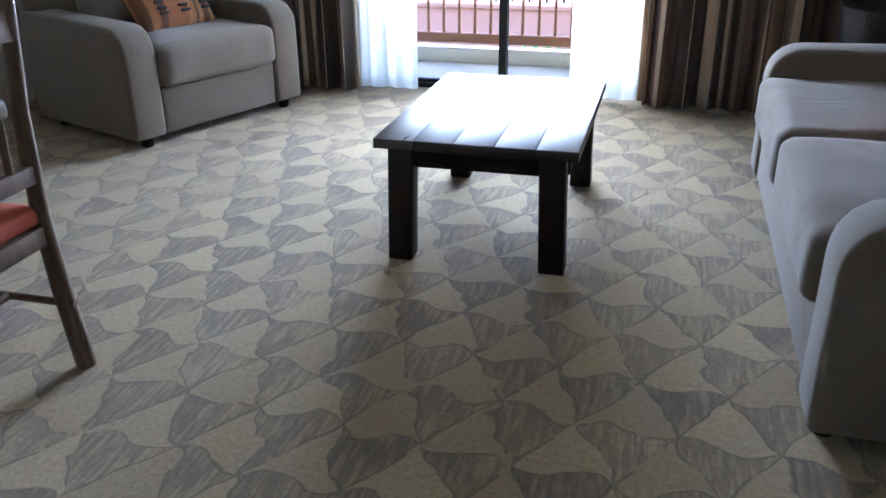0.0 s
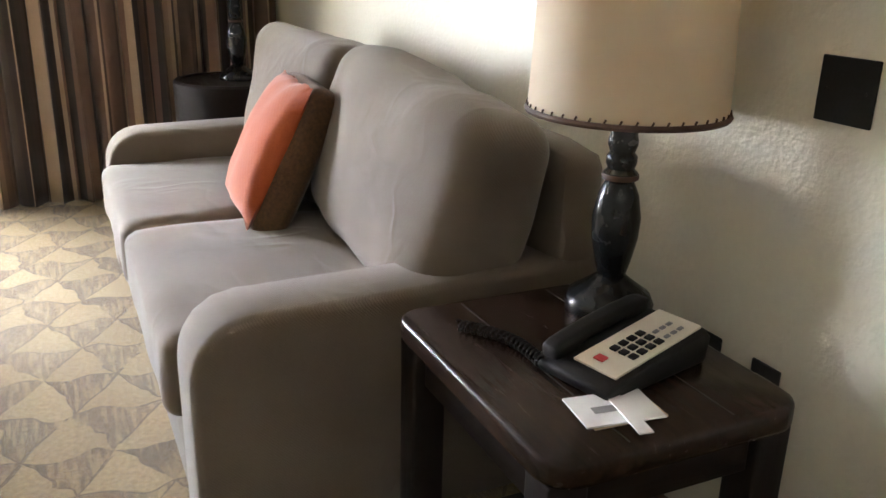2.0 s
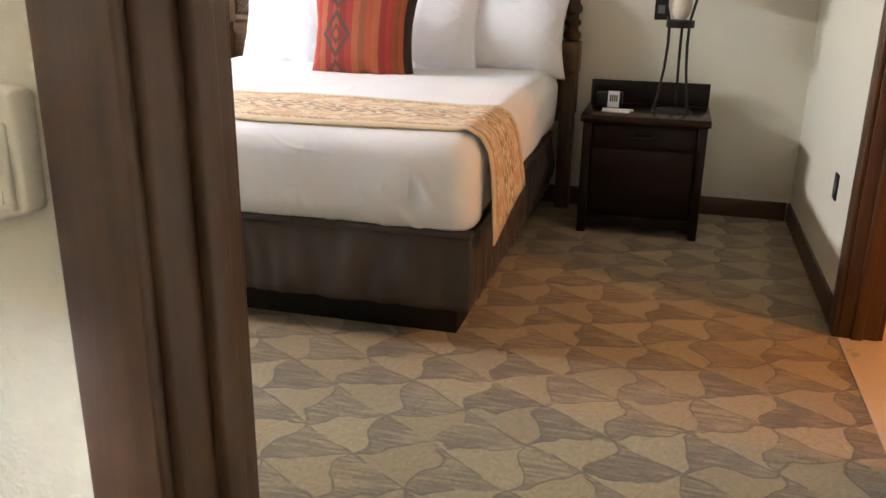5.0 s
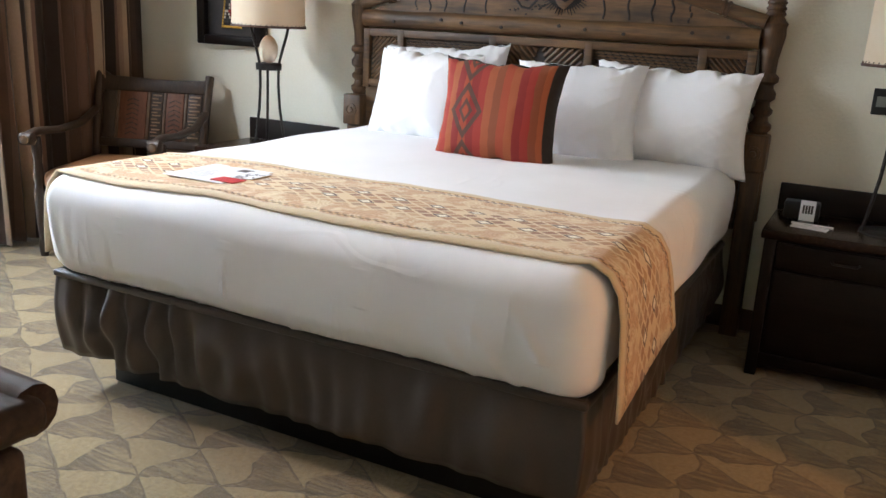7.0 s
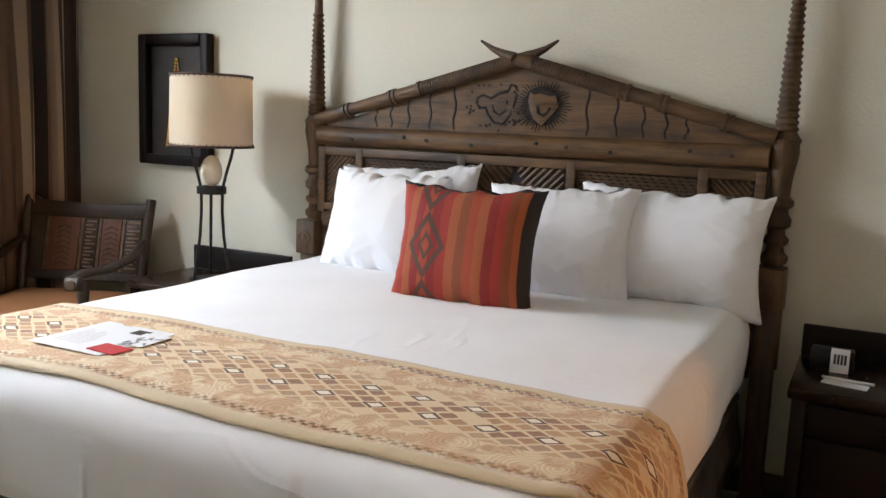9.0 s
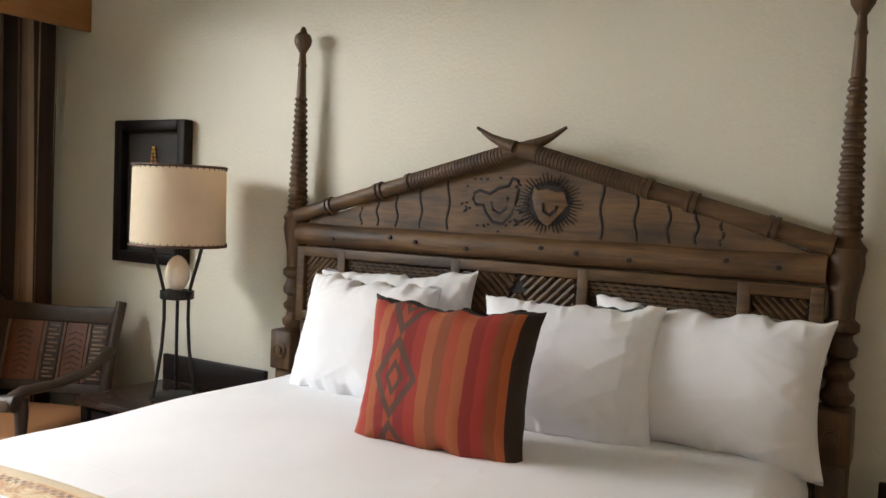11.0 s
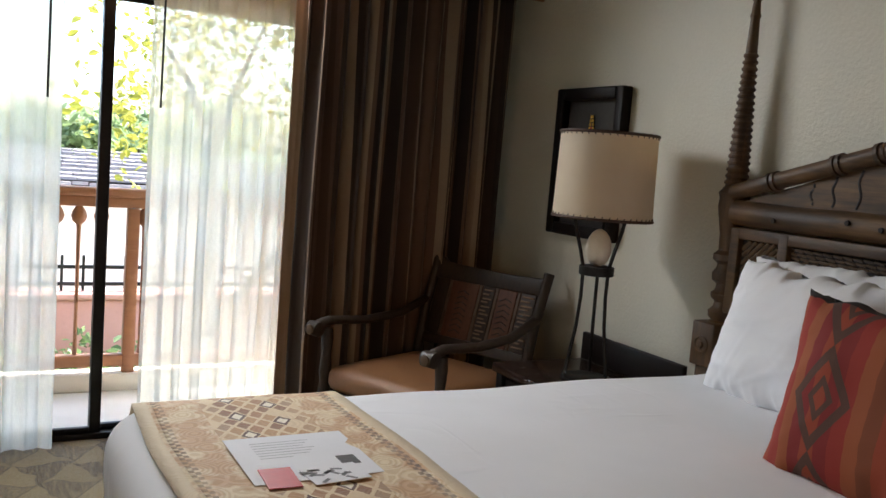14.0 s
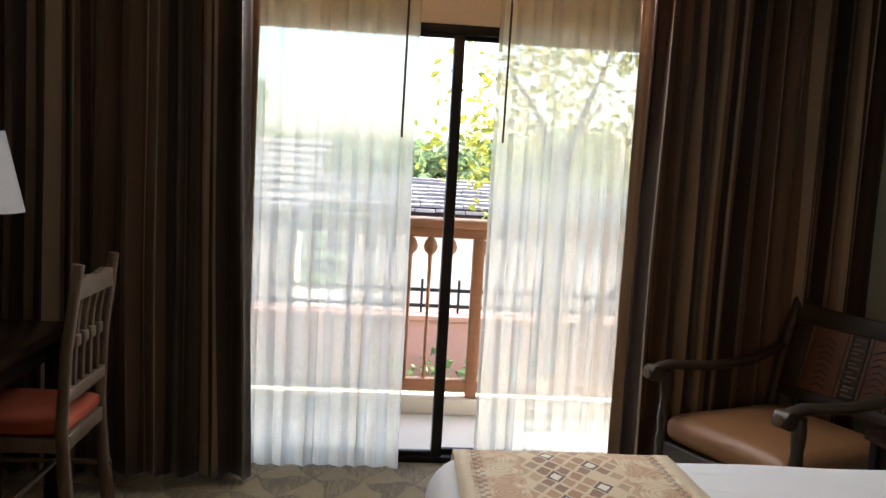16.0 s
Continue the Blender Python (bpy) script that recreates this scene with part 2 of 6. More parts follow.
def linen_material(name, sides):
    """White cotton: long soft pull creases over a fine weave."""
    m, nt, b = nodes_of(name)
    v = coords(nt)
    tone = noise_of(nt, v, 3.0, 3)
    nt.links.new(ramp(nt, tone, [(0.3, (0.82, 0.825, 0.845)), (0.7, (0.87, 0.875, 0.90))]), b.inputs["Base Color"])
    b.inputs["Roughness"].default_value = 0.85
    b.inputs["Sheen Weight"].default_value = 0.15
    total = math_(nt, "MULTIPLY", noise_of(nt, v, 260.0, 2), 0.03)
    geo = nt.nodes.new("ShaderNodeNewGeometry")
    split = nt.nodes.new("ShaderNodeSeparateXYZ")
    nt.links.new(geo.outputs["Normal"], split.inputs[0])
    side_on = split.outputs[2]
    for scale, rot, gain in (((4.2, 4.2, 0.55), (0.05, 0.04, 0.3), 0.0), ((2.2, 6.0, 3.0), (0.5, -0.4, 0.9), 0.7), ((7.0, 2.4, 5.0), (-0.6, 0.3, -0.5), 0.5)):
        n = noise_of(nt, coords(nt, "Object", scale, rot), 1.0, 2, 0.4)
        ridge = math_(nt, "MAXIMUM", math_(nt, "SUBTRACT", 1.0, math_(nt, "MULTIPLY", math_(nt, "ABSOLUTE", math_(nt, "SUBTRACT", n, 0.5)), 22.0)), 0.0)
        mask = math_(nt, "MULTIPLY", math_(nt, "MAXIMUM", math_(nt, "SUBTRACT", noise_of(nt, coords(nt, "Object", (1, 1, 1), rot), 2.6, 1), 0.5), 0.0), 5.0)
        # upright pull creases belong to the hanging sides only
        strength = gain if gain else math_(nt, "MULTIPLY", math_(nt, "SUBTRACT", 1.0, math_(nt, "ABSOLUTE", side_on)), sides)
        total = math_(nt, "ADD", total, math_(nt, "MULTIPLY", math_(nt, "MULTIPLY", ridge, mask), strength))
    bump(nt, b, total, 0.6, 0.006)
    return m


def glass_material():
    m, nt, b = nodes_of("window_glass")
    b.inputs["Base Color"].default_value = (0.95, 0.98, 0.97, 1)
    b.inputs["Roughness"].default_value = 0.02
    b.inputs["Transmission Weight"].default_value = 1.0
    b.inputs["IOR"].default_value = 1.05
    return m


def shade_material():
    """Parchment lampshade that lets some light through."""
    m, nt, b = nodes_of("parchment")
    out = nt.nodes["Material Output"]
    v = coords(nt)
    n1 = noise_of(nt, v, 9.0, 4)
    nt.links.new(ramp(nt, n1, [(0.3, (0.77, 0.68, 0.52)), (0.7, (0.85, 0.77, 0.61))]), b.inputs["Base Color"])
    b.inputs["Roughness"].default_value = 0.7
    bump(nt, b, noise_of(nt, v, 90.0, 3), 0.15, 0.002)
    tl = put(nt, "ShaderNodeBsdfTranslucent", Color=(0.85, 0.68, 0.46, 1))
    a = put(nt, "ShaderNodeMixShader", Fac=0.4)
    nt.links.new(b.outputs[0], a.inputs[1])
    nt.links.new(tl.outputs[0], a.inputs[2])
    nt.links.new(a.outputs[0], out.inputs["Surface"])
    return m


def runner_material():
    """Bed scarf: tan brocade with a band of brown and cream lozenges and a checked line along each long edge."""
    m, nt, b = nodes_of("bed_runner_brocade")
    v = coords(nt, "UV")
    sep = nt.nodes.new("ShaderNodeSeparateXYZ")
    nt.links.new(v, sep.inputs[0])
    u, w = sep.outputs[0], sep.outputs[1]      # u along the scarf (m), w across it (0 to 1)
    d = math_(nt, "ABSOLUTE", math_(nt, "SUBTRACT", w, 0.5))
    # lozenges in the middle band
    slip = math_(nt, "MULTIPLY", math_(nt, "SUBTRACT", noise_of(nt, coords(nt, "UV", (30, 18, 1)), 1.0, 2), 0.5), 0.3)
    p = math_(nt, "ADD", math_(nt, "MULTIPLY", u, 15.0), slip)
    q = math_(nt, "ADD", math_(nt, "MULTIPLY", w, 11.5), 0.25)
    s1, s2 = math_(nt, "ADD", p, q), math_(nt, "ADD", math_(nt, "SUBTRACT", p, q), 40.0)
    i, j = math_(nt, "FLOOR", s1), math_(nt, "FLOOR", s2)
    l1 = math_(nt, "ABSOLUTE", math_(nt, "SUBTRACT", math_(nt, "FRACT", s1), 0.5))
    l2 = math_(nt, "ABSOLUTE", math_(nt, "SUBTRACT", math_(nt, "FRACT", s2), 0.5))
    loz = math_(nt, "MAXIMUM", l1, l2)          # 0 in the middle of a lozenge, 0.5 at its rim
    row = math_(nt, "ABSOLUTE", math_(nt, "ADD", math_(nt, "SUBTRACT", i, j), 28.0))   # rows from the middle line
    cell = nt.nodes.new("ShaderNodeCombineXYZ")
    nt.links.new(i, cell.inputs[0])
    nt.links.new(j, cell.inputs[1])
    wn2 = nt.nodes.new("ShaderNodeTexWhiteNoise")
    nt.links.new(cell.outputs[0], wn2.inputs["Vector"])
    fill = ramp(nt, wn2.outputs["Value"], [(0.0, (0.50, 0.28, 0.12)), (0.35, (0.30, 0.14, 0.06)), (0.6, (0.42, 0.21, 0.09)), (0.85, (0.72, 0.56, 0.34))], True)
    lozc = mixc(nt, math_(nt, "GREATER_THAN", loz, 0.38), fill, (0.72, 0.56, 0.33))
    # the outer rows fade into the ground
    lozc = mixc(nt, math_(nt, "MULTIPLY", math_(nt, "GREATER_THAN", row, 3.5), 0.3), lozc, (0.70, 0.54, 0.32))
    # two staggered rows of cream lozenges ringed in dark brown
    turn = math_(nt, "MODULO", math_(nt, "ADD", math_(nt, "MULTIPLY", i, 2.0), math_(nt, "ADD", math_(nt, "MULTIPLY", math_(nt, "SUBTRACT", i, j), 0.5), 215.0)), 4.0)
    eye = math_(nt, "MULTIPLY", math_(nt, "COMPARE", row, 2.0, 0.1), math_(nt, "LESS_THAN", turn, 1.0))
    eyec = mixc(nt, math_(nt, "GREATER_THAN", loz, 0.31), (0.86, 0.78, 0.62), (0.12, 0.055, 0.03))
    lozc = mixc(nt, eye, lozc, eyec)
    # wavy side bands
    wv = noise_of(nt, coords(nt, "UV", (16, 5, 1)), 1.6, 2)
    curl = put(nt, "ShaderNodeTexVoronoi", Scale=1.0, Randomness=0.8)
    nt.links.new(coords(nt, "UV", (14, 7.5, 1)), curl.inputs["Vector"])
    wave = math_(nt, "SINE", math_(nt, "ADD", math_(nt, "MULTIPLY", curl.outputs["Distance"], 46.0), math_(nt, "MULTIPLY", wv, 8.0)))
    side = mixc(nt, math_(nt, "GREATER_THAN", wave, 0.1), (0.76, 0.62, 0.40), (0.66, 0.50, 0.29))
    blot = ramp(nt, noise_of(nt, coords(nt, "UV", (16, 8, 1)), 1.0, 2), [(0.44, (1, 1, 1)), (0.55, (0.72, 0.46, 0.29))])
    side = mixc(nt, 0.7, side, blot, "MULTIPLY")
    col = mixc(nt, math_(nt, "GREATER_THAN", d, 0.22), lozc, side)
    # checked line near each edge, worn in places
    worn = ramp(nt, noise_of(nt, coords(nt, "UV", (5, 4, 1)), 1.0, 2), [(0.42, (0.5, 0.5, 0.5)), (0.6, (0.95, 0.95, 0.95))])
    zone = math_(nt, "MULTIPLY", math_(nt, "GREATER_THAN", d, 0.385), math_(nt, "LESS_THAN", d, 0.425))
    chk = math_(nt, "GREATER_THAN", math_(nt, "FRACT", math_(nt, "ADD", math_(nt, "MULTIPLY", u, 38.0), math_(nt, "MULTIPLY", math_(nt, "GREATER_THAN", d, 0.405), 0.5))), 0.5)
    col = mixc(nt, math_(nt, "MULTIPLY", math_(nt, "MULTIPLY", zone, chk), worn), col, (0.18, 0.10, 0.05))
    hem = math_(nt, "GREATER_THAN", d, 0.44)
    col = mixc(nt, hem, col, (0.66, 0.53, 0.33))
    nt.links.new(col, b.inputs["Base Color"])
    b.inputs["Roughness"].default_value = 0.75
    b.inputs["Sheen Weight"].default_value = 0.2
    h = math_(nt, "ADD", math_(nt, "MULTIPLY", wave, 0.3), math_(nt, "MULTIPLY", loz, 2.0))
    bump(nt, b, h, 0.35, 0.003)
    return m


def red_cushion_material():
    """Red and orange upright stripes with a column of dark lozenges."""
    m, nt, b = nodes_of("striped_red_cushion")
    v = coords(nt, "UV")
    sep = nt.nodes.new("ShaderNodeSeparateXYZ")
    nt.links.new(v, sep.inputs[0])
    u, w = sep.outputs[0], sep.outputs[1]
    cs = [(0.33, 0.034, 0.022), (0.35, 0.062, 0.024), (0.25, 0.024, 0.02), (0.35, 0.095, 0.032), (0.24, 0.068, 0.026)]
    seq = [1, 0, 3, 2, 1, 2, 0, 3, 4, 1, 3, 2, 0, 4, 3, 1]
    col = ramp(nt, math_(nt, "ADD", u, math_(nt, "MULTIPLY", math_(nt, "SUBTRACT", noise_of(nt, v, 9.0, 2), 0.5), 0.02)), [(i / 16, cs[k]) for i, k in enumerate(seq)], True)
    # column of lozenges
    du = math_(nt, "ABSOLUTE", math_(nt, "SUBTRACT", u, 0.29))
    fw = math_(nt, "ABSOLUTE", math_(nt, "SUBTRACT", math_(nt, "FRACT", math_(nt, "ADD", math_(nt, "MULTIPLY", w, 1.9), 0.607)), 0.5))
    dia = math_(nt, "ADD", math_(nt, "MULTIPLY", du, 3.7), fw)
    ring1 = math_(nt, "LESS_THAN", math_(nt, "ABSOLUTE", math_(nt, "SUBTRACT", dia, 0.43)), 0.075)
    ring2 = math_(nt, "LESS_THAN", math_(nt, "ABSOLUTE", math_(nt, "SUBTRACT", dia, 0.17)), 0.05)
    pat = math_(nt, "MULTIPLY", math_(nt, "MAXIMUM", ring1, ring2), math_(nt, "LESS_THAN", du, 0.15))
    col = mixc(nt, math_(nt, "MULTIPLY", pat, 0.9), col, (0.085, 0.052, 0.038))
    # dark border
    eu = math_(nt, "ABSOLUTE", math_(nt, "SUBTRACT", u, 0.5))
    ew = math_(nt, "ABSOLUTE", math_(nt, "SUBTRACT", w, 0.5))
    edge = math_(nt, "MAXIMUM", math_(nt, "GREATER_THAN", u, 0.925), math_(nt, "GREATER_THAN", math_(nt, "MAXIMUM", math_(nt, "SUBTRACT", eu, 0.025), ew), 0.468))
    col = mixc(nt, edge, col, (0.02, 0.014, 0.012))
    thr = noise_of(nt, coords(nt, "UV", (260, 260, 1)), 1.0, 2)
    col = mixc(nt, 0.4, col, ramp(nt, thr, [(0.3, (0.6, 0.6, 0.6)), (0.7, (1, 1, 1))]), "MULTIPLY")
    nt.links.new(col, b.inputs["Base Color"])
    b.inputs["Roughness"].default_value = 0.85
    bump(nt, b, thr, 0.3, 0.002)
    return m


def leaf_material(name, dark, light):
    m, nt, b = nodes_of(name)
    out = nt.nodes["Material Output"]
    g = nt.nodes.new("ShaderNodeNewGeometry")
    c = ramp(nt, g.outputs["Random Per Island"], [(0.0, dark), (1.0, light)])
    nt.links.new(c, b.inputs["Base Color"])
    b.inputs["Roughness"].default_value = 0.55
    tl = nt.nodes.new("ShaderNodeBsdfTranslucent")
    nt.links.new(c, tl.inputs["Color"])
    a = put(nt, "ShaderNodeMixShader", Fac=0.4)
    nt.links.new(b.outputs[0], a.inputs[1])
    nt.links.new(tl.outputs[0], a.inputs[2])
    nt.links.new(a.outputs[0], out.inputs["Surface"])
    return m


M_CARPET = carpet_material()
M_WALL = surf("cream_wall_paint", (0.685, 0.65, 0.535), (0.755, 0.72, 0.60), 1.5, 0.47, 70, 0.42, 0, 0.006)
M_CEIL = surf("ceiling_paint", (0.76, 0.73, 0.66), (0.82, 0.79, 0.72), 1.5, 0.8, 90, 0.3)
M_STUCCO = surf("balcony_stucco", (0.6, 0.52, 0.42), (0.7, 0.62, 0.5), 2, 0.85, 70, 0.5)
M_CASING = wood("brown_casing_wood", (0.05, 0.024, 0.012), (0.105, 0.052, 0.026), 2, 0.38, 0.8)
M_BASE = wood("dark_baseboard_wood", (0.05, 0.028, 0.016), (0.10, 0.055, 0.03), 1, 0.4)
M_DARK = wood("espresso_wood", (0.005, 0.003, 0.0025), (0.015, 0.0085, 0.0065), 1, 0.45)
M_DARKX = wood("espresso_wood_along", (0.005, 0.003, 0.0025), (0.015, 0.0085, 0.0065), 0, 0.45)
M_DARKZ = wood("espresso_wood_upright", (0.005, 0.003, 0.0025), (0.014, 0.008, 0.006), 2, 0.45)
M_TABLETOP = wood("polished_table_wood", (0.012, 0.007, 0.005), (0.034, 0.018, 0.012), 1, 0.2)
M_COFFEE = wood("glossy_coffee_table_top", (0.012, 0.007, 0.005), (0.034, 0.018, 0.012), 1, 0.3, 1.0, 0.02)
M_COFFEE.node_tree.nodes["Principled BSDF"].inputs["Specular IOR Level"].default_value = 0.85
M_CARVED = wood("carved_brown_wood", (0.034, 0.017, 0.006), (0.21, 0.112, 0.04), 1, 0.54, 1.0, 0.35, 0.85)
M_CARVEDZ = wood("turned_brown_wood", (0.032, 0.016, 0.006), (0.175, 0.092, 0.035), 2, 0.46, 1.0, 0.35, 0.8)
M_DRESSER = wood("rough_hewn_brown_wood", (0.03, 0.014, 0.008), (0.13, 0.065, 0.035), 1, 0.58, 1.0, 0.5, 0.8)
M_GROOVE = wood("carving_groove", (0.007, 0.005, 0.004), (0.024, 0.015, 0.01), 1, 0.7)
M_TOOTH = wood("pale_cut_wood", (0.16, 0.095, 0.05), (0.38, 0.26, 0.16), 0, 0.55, 1.2, 0.3)
M_OLDWOOD = wood("weathered_chair_wood", (0.055, 0.033, 0.02), (0.19, 0.125, 0.078), 2, 0.5, 1.2, 0.4)
M_DARKCHAIR = wood("dark_chair_wood", (0.014, 0.008, 0.005), (0.062, 0.037, 0.021), 2, 0.45, 1.2, 0.4)
for dark in (M_DARK, M_DARKX, M_DARKZ, M_TABLETOP, M_DRESSER):
    dark.node_tree.nodes["Principled BSDF"].inputs["Specular IOR Level"].default_value = 0.22
M_BACKPANEL = wood("red_brown_panel_wood", (0.085, 0.03, 0.014), (0.19, 0.075, 0.036), 2, 0.45, 1.2, 0.4)
M_CORNICE = wood("orange_cornice_wood", (0.24, 0.10, 0.03), (0.36, 0.165, 0.055), 0, 0.4)
M_RAIL = wood("red_brown_rail_wood", (0.27, 0.105, 0.045), (0.40, 0.175, 0.08), 0, 0.55)
M_SOFA = weave("taupe_upholstery", (0.12, 0.092, 0.067), (0.172, 0.136, 0.10), 1700, relief=0.3, creased=True)
M_ORANGE = weave("orange_cushion_cloth", (0.32, 0.052, 0.009), (0.41, 0.082, 0.013), 500, 0.95, 0.15)
M_BROWNCLOTH = weave("brown_band_cloth", (0.05, 0.026, 0.011), (0.15, 0.07, 0.025), 300)
M_KILIM = stripe_material("kilim_cushion_cloth", [(0.42, 0.17, 0.05), (0.5, 0.22, 0.07), (0.36, 0.13, 0.04), (0.16, 0.07, 0.03)], 0.06, "UV")
M_LINEN = linen_material("white_bed_sheet", 2.6)
M_PILLOWCASE = linen_material("white_pillowcase", 0.35)
M_SKIRT = surf("taupe_faux_leather", (0.048, 0.038, 0.032), (0.070, 0.056, 0.047), 4, 0.42, 120, 0.15, 0, 0.002)
M_RUNNER = runner_material()
M_REDC = red_cushion_material()
M_DRAPE = stripe_material("striped_drape_cloth", [(0.06, 0.035, 0.024), (0.17, 0.10, 0.065), (0.42, 0.31, 0.21), (0.03, 0.018, 0.014), (0.11, 0.062, 0.04), (0.17, 0.10, 0.068), (0.045, 0.026, 0.018), (0.34, 0.235, 0.16)], 0.027)
M_LINING = surf("drape_lining", (0.42, 0.30, 0.2), (0.5, 0.37, 0.26), 4, 0.9, 200, 0.1)
M_SHEER = sheer_material()
M_GLASS = glass_material()
M_SHADE = shade_material()
M_STITCH = surf("leather_lacing", (0.05, 0.026, 0.016), (0.10, 0.05, 0.03), 8, 0.6)
M_FRAMEMETAL = surf("dark_bronze_aluminium", (0.012, 0.012, 0.014), (0.03, 0.03, 0.033), 5, 0.4, 80, 0.05, 0.6)
M_IRON = surf("black_wrought_iron", (0.012, 0.011, 0.01), (0.04, 0.037, 0.034), 12, 0.45, 70, 0.3, 0.7)
M_LAMPBLACK = surf("black_turned_lacquer", (0.006, 0.007, 0.008), (0.024, 0.027, 0.03), 14, 0.25, 40, 0.3)
M_EGG = surf("pale_egg_shell", (0.66, 0.58, 0.44), (0.78, 0.7, 0.56), 12, 0.4, 90, 0.1)
M_PLASTIC_BLK = surf("black_plastic", (0.008, 0.008, 0.008), (0.016, 0.016, 0.016), 6, 0.5, 150, 0.1)
M_PLASTIC_BLK.node_tree.nodes["Principled BSDF"].inputs["Specular IOR Level"].default_value = 0.25
M_PLASTIC_WHT = surf("off_white_plastic", (0.68, 0.63, 0.52), (0.74, 0.69, 0.58), 6, 0.4, 150, 0.05)
M_LCD = surf("grey_display", (0.16, 0.17, 0.15), (0.2, 0.21, 0.19), 6, 0.2, 150, 0.02)
M_PAPER = surf("white_paper", (0.78, 0.78, 0.8), (0.84, 0.84, 0.86), 4, 0.7, 150, 0.05)
M_TANPAPER = surf("tan_paper", (0.5, 0.38, 0.26), (0.58, 0.45, 0.31), 4, 0.7, 150, 0.05)
M_INK = surf("grey_print", (0.2, 0.2, 0.21), (0.3, 0.3, 0.31), 4, 0.7)
M_FAINT = surf("faint_grey_print", (0.46, 0.46, 0.48), (0.54, 0.54, 0.56), 4, 0.7)
M_REDPRINT = surf("red_print", (0.5, 0.03, 0.035), (0.6, 0.05, 0.05), 4, 0.5)
M_BLACKPRINT = surf("dark_print", (0.03, 0.025, 0.022), (0.06, 0.05, 0.045), 8, 0.5)
M_YELLOW = surf("yellow_bead", (0.6, 0.33, 0.03), (0.75, 0.45, 0.06), 10, 0.5)
M_CREAMBEAD = surf("cream_bead", (0.6, 0.54, 0.42), (0.75, 0.68, 0.55), 10, 0.5)
M_REDBEAD = surf("red_bead", (0.35, 0.03, 0.025), (0.5, 0.06, 0.04), 10, 0.5)
M_SEATTAN = surf("tan_leather_seat", (0.26, 0.12, 0.05), (0.37, 0.18, 0.078), 5, 0.45, 130, 0.15)
M_SEATRED = surf("red_seat_cloth", (0.33, 0.055, 0.024), (0.44, 0.095, 0.04), 6, 0.85, 200, 0.2)
M_TILE = surf("bathroom_tile", (0.5, 0.42, 0.32), (0.6, 0.52, 0.4), 4, 0.3, 60, 0.1)
M_GROUND = surf("lawn_ground", (0.06, 0.09, 0.03), (0.13, 0.16, 0.06), 0.4, 0.95, 8, 0.6, 0, 0.05)
M_ROAD = surf("pale_concrete_drive", (0.5, 0.48, 0.45), (0.6, 0.58, 0.54), 0.5, 0.9, 9, 0.4)
M_PINK = surf("pink_stucco", (0.5, 0.24, 0.19), (0.58, 0.3, 0.24), 0.8, 0.9, 20, 0.4)
M_SHINGLE = surf("grey_shingle", (0.15, 0.13, 0.13), (0.32, 0.28, 0.27), 1.5, 0.85, 25, 0.4)
M_LEAFY = leaf_material("yellow_green_leaf", (0.18, 0.20, 0.03), (0.5, 0.45, 0.07))
M_LEAFD = leaf_material("dark_green_leaf", (0.075, 0.12, 0.04), (0.19, 0.25, 0.10))
# paler copy of the green leaf: far haze and sunlight put into the colour
M_LEAFFAR = leaf_material("haze_paled_leaf", (0.15, 0.21, 0.08), (0.32, 0.38, 0.19))
M_BARK = wood("grey_bark", (0.06, 0.045, 0.03), (0.16, 0.12, 0.085), 2, 0.9, 0.6, 0.6)
M_TILEFLOOR = surf("balcony_floor_tile", (0.55, 0.51, 0.46), (0.64, 0.6, 0.54), 3, 0.7, 40, 0.2)


# ---- mesh helpers ----
def finish(bm, smooth=False, flat_angle=None):
    bmesh.ops.recalc_face_normals(bm, faces=bm.faces)
    for f in bm.faces:
        f.smooth = smooth
    if smooth and flat_angle:
        for e in bm.edges:
            if len(e.link_faces) == 2 and e.calc_face_angle(0) > radians(flat_angle):
                e.smooth = False
    return bm


def mesh_of(name, bm, material):
    me = bpy.data.meshes.new(name)
    bm.to_mesh(me)
    bm.free()
    me.materials.append(material)
    return me


def part(name, bm, material, parent=None, label=""):
    ob = new(name, mesh_of(name, bm, material))
    if parent is not None:
        ob.parent = parent
    if label:
        ob["label"] = label
    return ob


def thing(name, x, y, z=0.0, rz=0.0, label="", category="", group="", kind=""):
    ob = new(name)
    ob.empty_display_size = 0.1
    ob.matrix_world = pose(x, y, z, 0, 0, rz)
    return tagged(ob, label, category, group, kind)


def solid(name, bm, material, label="", category="", group="", kind=""):
    return tagged(part(name, bm, material), label, category, group, kind)


def box(x0, x1, y0, y1, z0, z1, bev=0.0, seg=2, bm=None):
    bm2 = bmesh.new()
    bmesh.ops.create_cube(bm2, size=1)
    for v in bm2.verts:
        v.co = ((x0 + x1) / 2 + v.co.x * (x1 - x0), (y0 + y1) / 2 + v.co.y * (y1 - y0), (z0 + z1) / 2 + v.co.z * (z1 - z0))
    if bev:
        bmesh.ops.bevel(bm2, geom=bm2.edges[:], offset=bev, segments=seg, profile=0.5, affect="EDGES")
    if bm is None:
        return finish(bm2, bool(bev), 50)
    return join(bm, bm2)


def join(bm, other):
    me = bpy.data.meshes.new("tmp")
    other.to_mesh(me)
    other.free()
    bm.from_mesh(me)
    bpy.data.meshes.remove(me)
    return bm


